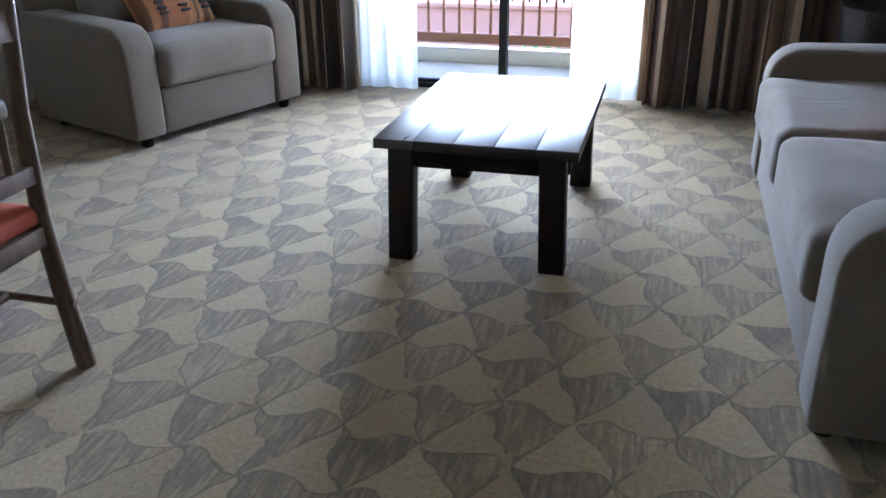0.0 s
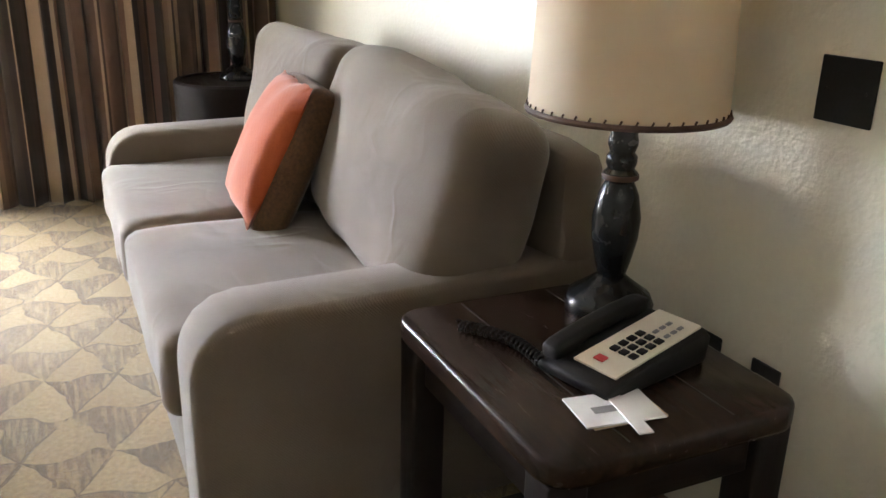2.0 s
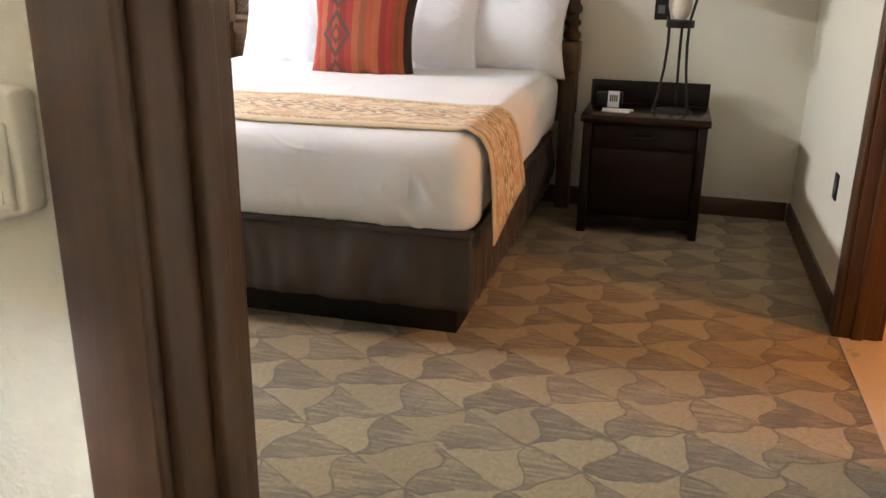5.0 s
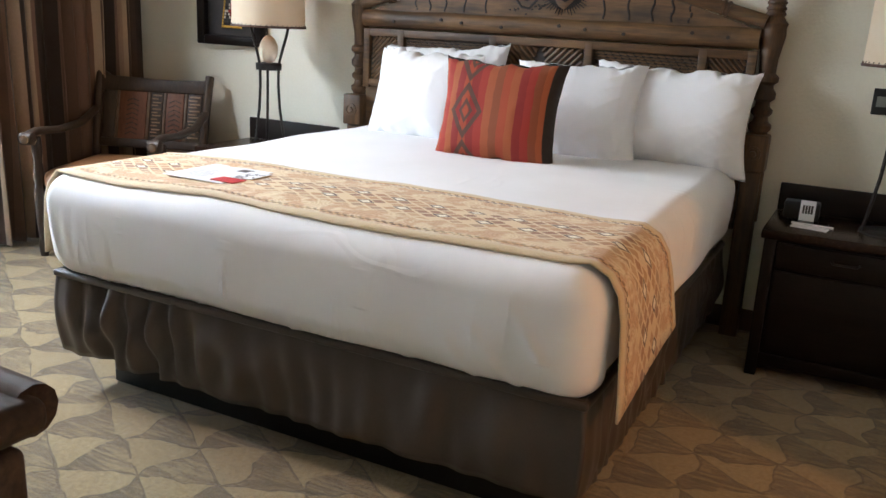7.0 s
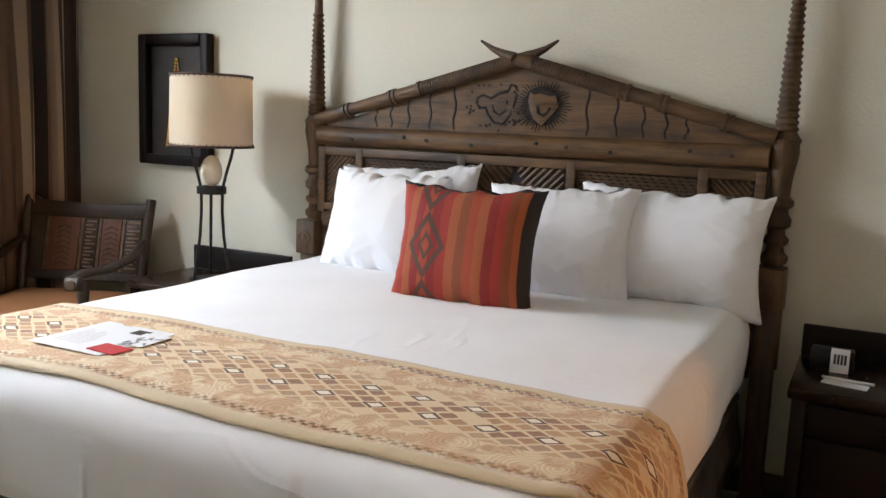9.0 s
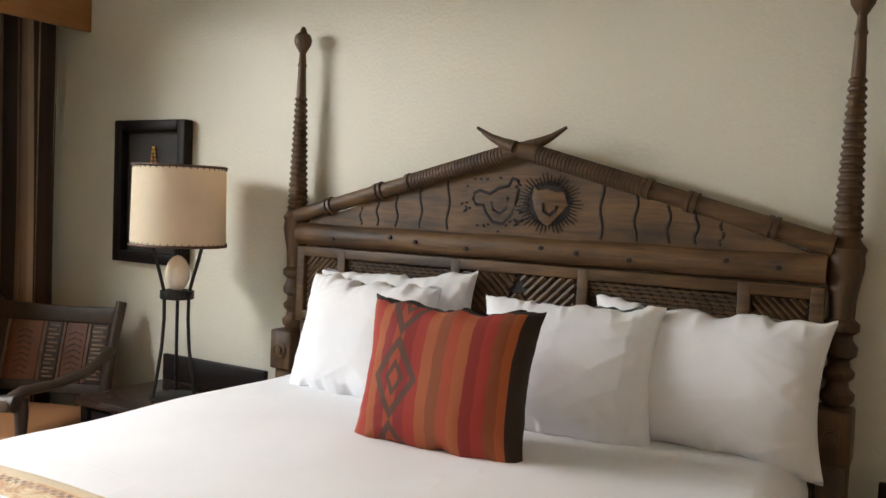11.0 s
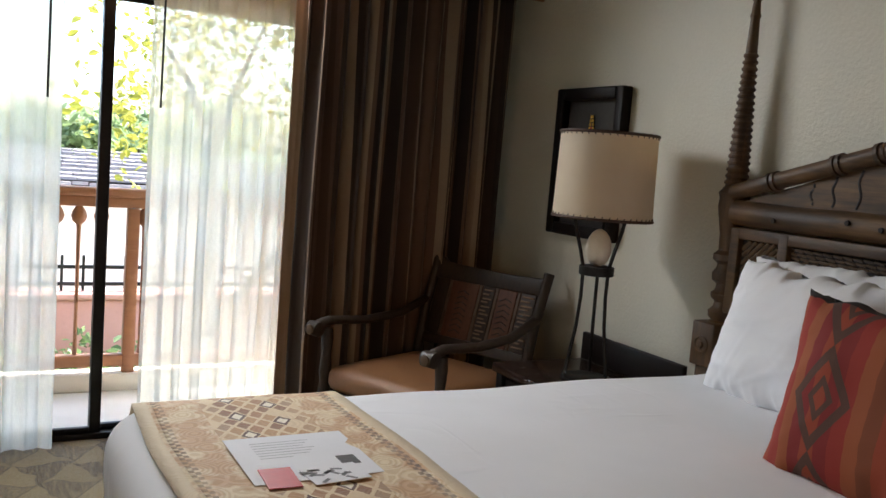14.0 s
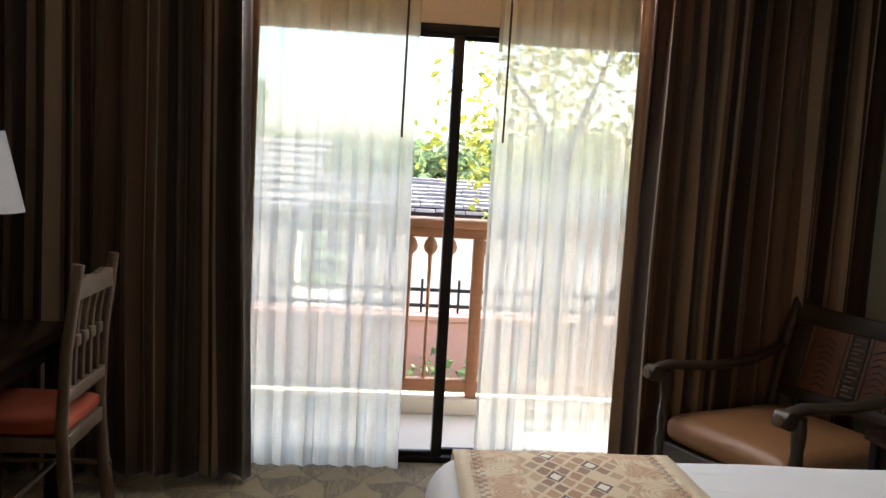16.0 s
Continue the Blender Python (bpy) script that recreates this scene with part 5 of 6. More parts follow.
PL = "plump white cotton bed pillow propped against the headboard"
bed_pillow(6.35, 2.76, 0.77, -9, -86, 0.68, 0.48, 0.18, 11.0, PL, -3)
bed_pillow(6.19, 2.82, 0.762, -16, -94, 0.60, 0.47, 0.24, 3.0, PL)
bed_pillow(6.33, 1.63, 0.762, -11, -92, 0.74, 0.46, 0.20, 7.0, PL)
bed_pillow(6.19, 2.02, 0.762, -15, -84, 0.60, 0.465, 0.20, 17.0, PL)


def red_pillow():
    ob = solid("throw_pillow", cushion(0.56, 0.465, 0.21, 44, 0.12, 0.013, 21.0, 3.2), M_REDC, "red and orange striped throw pillow with dark diamonds", "pillow")
    ob.matrix_world = pose(5.80, 2.23, 0.765, -14, 0, -87)
    return ob


red_pillow()


def brochure():
    th = thing("brochure", 4.718, 2.765, BED_TOP.ray_cast(Vector((4.718, 2.765, 1.2)), Vector((0, 0, -1)))[0].z + 0.0135, 0, "white welcome letter with red card lying on bed scarf", "paper")
    part("letter", box(-0.132, 0.135, -0.12, 0.14, 0.0, 0.0012), M_PAPER, th)
    for i in range(7):
        part("printed_line", box(-0.085, 0.045 - (0.06 if i == 6 else 0.01 * (i % 3)), 0.098 - i * 0.015, 0.101 - i * 0.015, 0.0013, 0.0016), M_FAINT, th)
    part("seal", box(0.068, 0.108, -0.062, -0.012, 0.0013, 0.0018), M_BLACKPRINT, th, "dark brown printed square")
    part("red_card", moved(box(-0.105, -0.04, -0.155, -0.055, 0.0022, 0.0042), pose(0, 0, 0, 0, 0, -3)), M_REDPRINT, th, "red card")
    pc = part("picture_card", moved(box(-0.035, 0.085, -0.15, -0.065, 0.0016, 0.0030), pose(0, 0, 0, 0, 0, 5)), M_PAPER, th, "grey patterned card")
    rng = random.Random(3)
    for i in range(14):
        x, y = rng.uniform(-0.025, 0.07), rng.uniform(-0.14, -0.08)
        part("print", moved(box(-0.012, 0.012, -0.004, 0.004, 0.0031, 0.0034), pose(x, y, 0, 0, 0, rng.uniform(-60, 60))), M_INK, pc)
    return th


brochure()


# ---- headboard ----
def post_profile(top):
    p = [(0.05, 0.55), (0.05, 0.94)]
    p += [(0.036, 0.95), (0.048, 0.965), (0.05, 0.985), (0.034, 1.0), (0.03, 1.02), (0.045, 1.035), (0.047, 1.05), (0.032, 1.065), (0.03, 1.085), (0.048, 1.10), (0.05, 1.125),
          (0.036, 1.145), (0.034, 1.16), (0.052, 1.175), (0.052, 1.195), (0.036, 1.21), (0.038, 1.27), (0.055, 1.37), (0.052, 1.40), (0.058, 1.42), (0.046, 1.435)]
    z = 1.45
    while z < top - 0.30:
        r = 0.043 - 0.02 * (z - 1.45) / 0.55
        p += [(r - 0.006, z), (r, z + 0.006), (r, z + 0.012), (r - 0.006, z + 0.018)]
        z += 0.024
    p += [(0.02, top - 0.27), (0.016, top - 0.17), (0.02, top - 0.16), (0.016, top - 0.15), (0.013, top - 0.11), (0.022, top - 0.095), (0.034, top - 0.075), (0.037, top - 0.055), (0.032, top - 0.035), (0.014, top - 0.022),
          (0.012, top - 0.01), (0.006, top)]
    return p


def headboard():
    th = thing("headboard", 6.50, 2.315, 0, 0, "carved brown wooden headboard with gabled top and tall turned posts", "headboard")
    half = 1.055
    for s in (-1, 1):
        po = part("post", lathe(post_profile(2.215), 28, None, 0.025, s * half), M_CARVEDZ, th, "tall turned and ringed wooden post")
        part("post_block", box(-0.06, 0.055, s * half - 0.054, s * half + 0.054, 0.78, 0.945, 0.008), M_CARVEDZ, po)
        part("rosette", moved(lathe([(0.034, 0), (0.034, 0.006), (0.026, 0.008), (0.024, 0.004), (0.014, 0.004), (0.013, 0.012), (0.004, 0.014)], 20), pose(-0.06, s * half, 0.862, 0, -90, 0)), M_CARVEDZ, po)
        part("post_foot", box(-0.04, 0.045, s * half - 0.04, s * half + 0.04, 0, 0.779, 0.006), M_CARVEDZ, po)
    # crossbeam log
    pts = [(0.0, -half + 0.045 + (2 * half - 0.09) * i / 30, 1.352 + 0.002 * math.sin(i * 0.9)) for i in range(31)]
    part("crossbeam", tube(pts, 0.046, 14), M_CARVED, th)
    for i in range(9):
        yy = -0.88 + i * 0.21 + 0.06 * math.sin(i * 4.3)
        part("peg", moved(lathe([(0.009, 0), (0.008, 0.008)], 8), pose(-0.044, yy, 1.352 + 0.012 * math.sin(i * 2.1), 0, -90, 0)), M_GROOVE, th)
    # gable boards
    apex = 1.70
    edge = [(-half + 0.06, 1.39), (half - 0.06, 1.39), (0.02, apex), (-0.02, apex)]
    part("gable_panel", prism(edge, -0.01, 0.025, "x"), M_CARVED, th)
    for s in (-1, 1):
        # log along the slope, then its pointed horn past the crossing
        a, b = Vector((-0.01, s * (half - 0.03), 1.425)), Vector((-0.03 if s > 0 else -0.045, 0.0, apex + 0.005))
        d = (b - a).normalized()
        pts = [a + (b - a) * k / 20 for k in range(21)]
        lg = part("gable_log", tube(pts, 0.03, 12, 0.028), M_CARVED, th)
        tip = [b + d * 0.02, b + d * 0.07 + Vector((0, 0, 0.004)), b + d * 0.12 + Vector((0, 0, 0.012)), b + d * 0.175 + Vector((0, 0, 0.03))]
        part("horn", tube(tip, 0.026, 10, 0.005), M_CARVEDZ, lg)
        for k0, n in ((0.565, 29),):
            for i in range(n):
                k = k0 + i * 0.0131
                c = a + (b - a) * k
                part("wrap", tube([c - d * 0.0048, c, c + d * 0.0048], 0.0325, 12), M_CARVEDZ, lg)
        for k in (0.16, 0.18, 0.40, 0.42, 0.545):
            c = a + (b - a) * k
            part("ring", tube([c - d * 0.007, c + d * 0.007], 0.036, 12), M_CARVEDZ, lg)
        # wavy joints between the gable boards
        for i, yy in enumerate((0.30, 0.42, 0.53, 0.62, 0.70)):
            top = 1.40 + (apex - 1.42) * (1 - yy / half) - 0.012
            pts = [(-0.0062, s * (yy + 0.006 * math.sin(k * 0.95 + i)), 1.405 + (top - 1.405) * k / 9) for k in range(10)]
            part("board_joint", tube(pts, 0.0065, 8), M_GROOVE, th)
    # two carved heads side by side: one outlined with pecked dots round it, one raised on a dark burst of rays
    zc = 1.515

    def carve(name, pts, r, m=M_GROOVE):
        return part(name, tube([(-0.0062, y, zc + z) for y, z in pts], r, 8), m, th)
    carve("carved_outline", [(0.182, -0.012), (0.196, 0.008), (0.192, 0.03), (0.168, 0.042), (0.128, 0.03), (0.09, 0.052), (0.052, 0.062), (0.038, 0.088), (0.016, 0.082), (0.014, 0.045), (0.02, 0.012),
                             (0.036, -0.038), (0.072, -0.078), (0.112, -0.072), (0.142, -0.038), (0.152, -0.012), (0.182, -0.012)], 0.0075)
    carve("carved_line", [(0.12, 0.002), (0.112, -0.028), (0.084, -0.04), (0.06, -0.022), (0.054, 0.02)], 0.0065)
    rng = random.Random(5)
    for i in range(34):
        t = radians(rng.uniform(-20, 235)) if i < 26 else radians(rng.uniform(180, 300))
        rr = rng.uniform(0.098, 0.125)
        y, z = 0.105 + 1.1 * rr * math.cos(t), zc - 0.85 * rr * abs(math.sin(t)) if t > math.pi or i % 2 else zc + 0.85 * rr * math.sin(t)
        part("carved_dot", moved(box(-0.0015, 0.0015, -0.006, 0.006, -0.0035, 0.0035, 0.001, 1), pose(-0.0112, y, z, rng.uniform(-40, 40))), M_GROOVE, th)
    burst = prism([(-0.105 + (0.088 + 0.006 * math.sin(9 * a)) * math.cos(a), zc + 0.003 + 0.08 * math.sin(a)) for a in [2 * math.pi * k / 40 for k in range(40)]], -0.0118, -0.0102, "x")
    part("dark_burst", burst, M_GROOVE, th, "dark stained ground behind the carved head")
    for k in range(46):
        a = 2 * math.pi * k / 46
        r0, r1 = 0.07, 0.098 + 0.022 * abs(math.sin(k * 2.4))
        p0, p1 = ((-0.012, -0.105 + 1.1 * r * math.cos(a), zc + 0.003 + 0.92 * r * math.sin(a)) for r in (r0, r1))
        part("carved_ray", tube([p0, p1], 0.0036, 5, 0.0015), M_GROOVE, th)
    head = [(-0.05, 0.062), (-0.066, 0.048), (-0.10, 0.054), (-0.135, 0.044), (-0.164, 0.046), (-0.182, 0.0), (-0.166, -0.018), (-0.14, -0.045), (-0.108, -0.078), (-0.076, -0.058), (-0.054, -0.02), (-0.044, 0.02)]
    part("carved_head", prism([(y, zc + z) for y, z in head], -0.017, -0.0119, "x", 0.002), M_CARVED, th)
    part("carved_line", tube([(-0.0175, y, zc + z) for y, z in ((-0.085, 0.004), (-0.09, -0.026), (-0.112, -0.038), (-0.136, -0.02), (-0.14, -0.004))], 0.006, 6), M_GROOVE, th)
    # framed carved panels below the beam
    part("panel_back", box(0.005, 0.03, -half + 0.05, half - 0.05, 0.5, 1.30), M_CARVED, th)
    part("panel_rail", box(-0.022, 0.004, -0.99, 0.99, 1.262, 1.302, 0.004), M_CARVED, th)
    part("panel_rail", box(-0.022, 0.004, -0.99, 0.99, 1.0, 1.035, 0.004), M_CARVED, th)
    cuts = [-0.99, -0.78, -0.25, 0.25, 0.78, 0.99]
    for c in cuts:
        part("panel_stile", box(-0.0235, 0.004, c - 0.02, c + 0.02, 0.99, 1.30, 0.004), M_CARVED, th)
    for i, (c0, c1) in enumerate(zip(cuts, cuts[1:])):
        y0, y1 = c0 + 0.022, c1 - 0.022
        z0, z1 = 1.037, 1.260
        pn = part("carved_panel", box(-0.002, 0.0045, y0, y1, z0, z1), M_GROOVE, th, "carved panel with slanting ridges")
        mid = (y0 + y1) / 2
        if i in (1, 3):
            # close basket weave: staggered short bars, course upon course
            bm = bmesh.new()
            for row in range(16):
                z = z0 + 0.007 + row * 0.0138
                y = y0 - 0.03 + 0.0115 * (row % 4)
                while y < y1 - 0.004:
                    ya, yb = max(y, y0 + 0.002), min(y + 0.032, y1 - 0.002)
                    if yb - ya > 0.008:
                        tube([(-0.0035, ya, z - 0.002), (-0.006, (ya + yb) / 2, z), (-0.0035, yb, z + 0.002)], 0.0052, 5, None, bm)
                    y += 0.036
            part("basket_weave", bm, M_CARVED, pn)
            continue
        # bold slanting slats; in the middle panel they rise to nested peaks, with slats leaning the other way beside them
        fields = [(1, lambda y, z: y < mid + 0.42 * (z - z1)), (-1, lambda y, z: y > mid - 0.42 * (z - z1)),
                  (1, lambda y, z: mid + 0.42 * (z - z1) + 0.012 < y < mid), (-1, lambda y, z: mid < y < mid - 0.42 * (z - z1) - 0.012)] if i == 2 else [(1 if i == 0 else -1, lambda y, z: True)]
        for q, (lean, inside) in enumerate(fields):
            lean = -lean if i == 2 and q < 2 else lean
            k = y0 - 0.3
            while k < y1 + 0.3:
                run = []
                for t in range(41):
                    z = z0 + (z1 - z0) * t / 40
                    y = k + lean * (z - z0)
                    if y0 + 0.004 <= y <= y1 - 0.004 and inside(y, z):
                        run.append((-0.004, y, z))
                if len(run) > 3:
                    part("ridge", tube([run[0], run[-1]], 0.0105 if i == 2 else 0.008, 6), M_CARVED, pn)
                k += 0.034 if i == 2 else 0.026
    return th


headboard()


# ---- nightstands and their lamps ----
def nightstand(x, y, label):
    th = thing("nightstand", x, y, 0, -90, label, "nightstand", "nightstands")
    # faces local -y; width along x
    w = 0.315
    part("carcass", box(-w + 0.015, w - 0.015, 0.05, 0.46, 0.06, 0.586, 0.004), M_DARKZ, th)
    for s in (-1, 1):
        part("side_post", box(s * (w - 0.03) - 0.022, s * (w - 0.03) + 0.022, 0.018, 0.07, 0.0, 0.586, 0.004), M_DARKZ, th)
        part("back_leg", box(s * (w - 0.03) - 0.022, s * (w - 0.03) + 0.022, 0.42, 0.47, 0.0, 0.06, 0.003), M_DARKZ, th)
    dr = part("drawer_front", box(-w + 0.06, w - 0.06, 0.03, 0.049, 0.465, 0.572, 0.004), M_DARKX, th)
    part("handle", tube([(-0.05, 0.028, 0.53), (-0.045, 0.008, 0.525), (0.045, 0.008, 0.525), (0.05, 0.028, 0.53)], 0.005, 8), M_IRON, dr)
    # flat dark panel in place of the shaded inside of an open shelf
    part("door", box(-w + 0.06, w - 0.06, 0.034, 0.049, 0.10, 0.455, 0.004), M_DARKX, th)
    part("plinth", prism([(-w + 0.05, 0.10), (w - 0.05, 0.10), (w - 0.05, 0.03), (w - 0.1, 0.05), (-w + 0.1, 0.05), (-w + 0.05, 0.03)], 0.024, 0.049, "y", 0.003), M_DARKX, th)
    part("top", box(-w - 0.005, w + 0.005, 0.0, 0.485, 0.588, 0.625, 0.006), M_TABLETOP, th)
    part("splashback", box(-w, w, 0.46, 0.485, 0.626, 0.747, 0.005), M_DARKX, th)
    return th


nightstand(6.02, 0.815, "dark espresso wooden nightstand with drawer and back rail")
nightstand(6.02, 3.80, "dark espresso wooden nightstand between bed and armchair")


def egg_lamp(x, y, label, turn=0):
    th = thing("table_lamp", x, y, 0.625, turn, label, "table lamp", "iron egg lamps")
    part("foot_plate", lathe([(0.105, 0), (0.105, 0.006), (0.1, 0.01)], 28), M_IRON, th)
    for k in range(3):
        a = radians(90 + 120 * k)
        pts = []
        for z, r in ((0.008, 0.098), (0.1, 0.082), (0.22, 0.064), (0.34, 0.056), (0.43, 0.057), (0.47, 0.062), (0.53, 0.078), (0.60, 0.10), (0.66, 0.115), (0.73, 0.125)):
            pts.append((r * math.cos(a), r * math.sin(a), z))
        part("leg", tube(pts, 0.0075, 8), M_IRON, th)
    part("band", lathe([(0.068, 0.425), (0.070, 0.43), (0.070, 0.46), (0.064, 0.462), (0.0, 0.45)][:4], 24), M_IRON, th)
    egg = [(0.004, 0.46)] + [(0.056 * math.sin(math.pi * k / 16) * (1 - 0.18 * (k / 16)), 0.46 + 0.15 * (1 - math.cos(math.pi * k / 16)) / 2) for k in range(1, 16)] + [(0.003, 0.61)]
    part("egg", lathe(egg, 24), M_EGG, th, "pale ostrich-like egg in the stand")
    laced_shade(th, 0.196, 0.190, 0.655, 0.985)
    part("spider", tube([(-0.185, 0, 0.73), (0.185, 0, 0.73)], 0.003, 6), M_IRON, th)
    part("spider", tube([(0, -0.185, 0.73), (0, 0.185, 0.73)], 0.003, 6), M_IRON, th)
    return th


egg_lamp(6.27, 0.69, "black iron lamp with egg and parchment shade, off", 20)
egg_lamp(6.27, 3.80, "black iron lamp with egg and laced shade, off", 75)


def clock_card():
    th = thing("clock_radio", 6.36, 1.00, 0.625, -90, "small black bedside clock with white card front", "clock")
    part("body", box(-0.09, 0.05, -0.05, 0.03, 0.0, 0.075, 0.008), M_PLASTIC_BLK, th)
    ca = part("card", moved(box(-0.03, 0.03, -0.002, 0.002, 0.0, 0.085), pose(0.005, -0.06, 0.001, -8)), M_PAPER, th, "white instruction card with small dark print")
    for i in range(4):
        part("print", moved(box(-0.02 + i * 0.011, -0.012 + i * 0.011, -0.0032, -0.0021, 0.03, 0.065), pose(0.005, -0.06, 0.001, -8)), M_BLACKPRINT, ca)


clock_card()


def notepad():
    th = thing("notepad", 6.16, 0.95, 0.625, -100, "white paper slips on the nightstand", "paper")
    part("slip", box(-0.09, 0.05, -0.03, 0.025, 0.0005, 0.004), M_PAPER, th)
    part("pen", tube([(-0.1, 0.03, 0.006), (0.06, 0.045, 0.006)], 0.005, 8), M_PAPER, th)


notepad()


# ---- picture on the wall ----
def picture():
    th = thing("framed_picture", X_HEAD, 4.325, 1.497, -90, "dark framed shadow box with beaded triangular ornament", "picture")
    w, h = 0.247, 0.347
    part("backing", box(-w + 0.05, w - 0.05, -0.012, -0.002, -h + 0.05, h - 0.05), M_BLACKPRINT, th)
    for a, b, c, d in ((-w, -w + 0.055, -h, h), (w - 0.055, w, -h, h)):
        part("frame_side", box(a, b, -0.055, 0, c, d, 0.008), M_DARKZ, th)
    for c, d in ((-h, -h + 0.055), (h - 0.055, h)):
        part("frame_side", box(-w + 0.056, w - 0.056, -0.055, 0, c, d, 0.008), M_DARKX, th)
    # beaded cone: rows of beads widening downwards, lightly tilted
    orn = part("ornament", prism([(-0.006, 0.225), (0.006, 0.225), (0.08, -0.25), (-0.08, -0.25)], -0.018, -0.0125, "y"), M_BLACKPRINT, th, "dark cloth cone sewn with beads")
    rows = 26
    for i in range(rows):
        z = 0.215 - i * 0.0182
        half = 0.005 + 0.07 * i / rows
        n = max(1, int(half * 2 / 0.0125))
        for j in range(n + 1):
            xx = -half + 2 * half * j / n
            cell = abs((i % 8) - 4) * 0.0085 + abs((xx + 0.035) % 0.07 - 0.035)
            m = M_YELLOW if j in (0, n) or i == rows - 1 else M_REDBEAD if cell < 0.021 else M_CREAMBEAD if cell < 0.036 else M_BLACKPRINT
            part("bead", box(xx - 0.0055, xx + 0.0055, -0.024, -0.0182, z - 0.0075, z + 0.0075, 0.002, 1), m, orn)


picture()


# ---- armchair by the bedroom window ----
def armchair():
    th = thing("armchair", 5.60, 4.415, 0, -66.8, "dark carved wooden armchair with tan leather seat", "armchair")
    w = 0.34
    for s in (-1, 1):
        part("front_post", lathe([(0.02, 0), (0.026, 0.05), (0.02, 0.1), (0.028, 0.2), (0.03, 0.36), (0.022, 0.40), (0.03, 0.45), (0.022, 0.52), (0.028, 0.60), (0.024, 0.655)], 14, None, s * w, 0.05), M_DARKCHAIR, th)
        part("back_post", tube([(s * (w - 0.01), 0.80, 0.0), (s * (w - 0.01), 0.70, 0.30), (s * (w - 0.01), 0.69, 0.45), (s * (w - 0.005), 0.74, 0.70), (s * w, 0.83, 0.955)], 0.026, 10), M_DARKCHAIR, th)
        part("armrest", tube([(s * w, -0.03, 0.655), (s * w, 0.0, 0.675), (s * w, 0.06, 0.685), (s * w, 0.30, 0.665), (s * w, 0.55, 0.675), (s * w, 0.75, 0.74)], 0.03, 12, 0.026, None, 0.75), M_DARKCHAIR, th)
        part("arm_scroll", moved(lathe([(0.02, -0.035), (0.034, -0.03), (0.034, 0.03), (0.02, 0.035)], 16), pose(s * w, -0.03, 0.655, 0, 90, 0)), M_DARKCHAIR, th)
        part("arm_end", moved(lathe([(0.024, 0), (0.022, 0.006), (0.012, 0.009)], 14), pose(s * w, -0.064, 0.655, 90, 0, 0)), M_OLDWOOD, th, "paler end cap of the armrest")
        part("seat_rail", box(s * w - 0.02, s * w + 0.02, 0.08, 0.68, 0.30, 0.36, 0.005), M_DARKCHAIR, th)
    part("front_rail", box(-w + 0.03, w - 0.03, 0.03, 0.07, 0.29, 0.36, 0.006), M_DARKCHAIR, th)
    part("back_rail", box(-w + 0.03, w - 0.03, 0.67, 0.71, 0.30, 0.36, 0.006), M_DARKCHAIR, th)
    part("seat", soft(0.64, 0.66, 0.11, 0.045, 14, 0.005, 5, 2, 0.02, (0, 0.36, 0.42)), M_SEATTAN, th, "tan leather seat cushion")
    lean = Matrix.Translation((0, 0.70, 0.50)) @ Matrix.Rotation(radians(-16), 4, "X")
    part("top_rail", moved(prism([(-w, 0.36), (w, 0.36), (w, 0.455), (w * 0.9, 0.445), (w * 0.4, 0.438), (0, 0.44), (-w * 0.5, 0.446), (-w * 0.8, 0.452), (-w * 0.88, 0.475), (-w, 0.48)], -0.02, 0.02, "y", 0.006), lean), M_DARKCHAIR, th)
    part("lower_rail", moved(box(-w + 0.03, w - 0.03, -0.015, 0.015, 0.02, 0.07, 0.005), lean), M_DARKCHAIR, th)
    # upright panels, pale strips and comb-cut slats between the rails
    for x0, x1, kind in ((-0.305, -0.225, 0), (-0.222, -0.206, 1), (-0.203, -0.035, 2), (-0.032, -0.012, 1), (-0.009, 0.065, 3), (0.068, 0.086, 1), (0.089, 0.195, 2), (0.198, 0.216, 1), (0.219, 0.305, 3)):
        sl = part("back_slat", moved(box(x0, x1, -0.012, 0.012, 0.071, 0.362, 0.003), lean), (M_DARKCHAIR, M_OLDWOOD, M_BACKPANEL, M_DARKCHAIR)[kind], th)
        for k in range(13 if kind == 3 else 0):
            z = 0.09 + k * 0.0205 + 0.002 * math.sin(k * 2.3)
            xa, xb = (x0 + 0.008, x1 - 0.026) if k % 2 else (x0 + 0.014, x1 - 0.008)
            part("comb_tooth", moved(box(xa, xb, -0.0175, -0.0125, z, z + 0.0085, 0.001, 1), lean), M_TOOTH, sl)
        for k in range(8 if kind == 2 else 0):
            z, xm = 0.105 + k * 0.029, (x0 + x1) / 2
            for sg in (-1, 1):
                part("chevron", moved(moved(box(-0.02, 0.02, -0.0155, -0.0125, -0.003, 0.003, 0.001, 1), pose(xm + sg * 0.019, 0, z, 0, sg * 24, 0)), lean), M_DARKCHAIR, sl)
    part("stretcher", box(-w + 0.02, w - 0.02, 0.35, 0.38, 0.12, 0.15, 0.005), M_DARKCHAIR, th)
    return th


armchair()


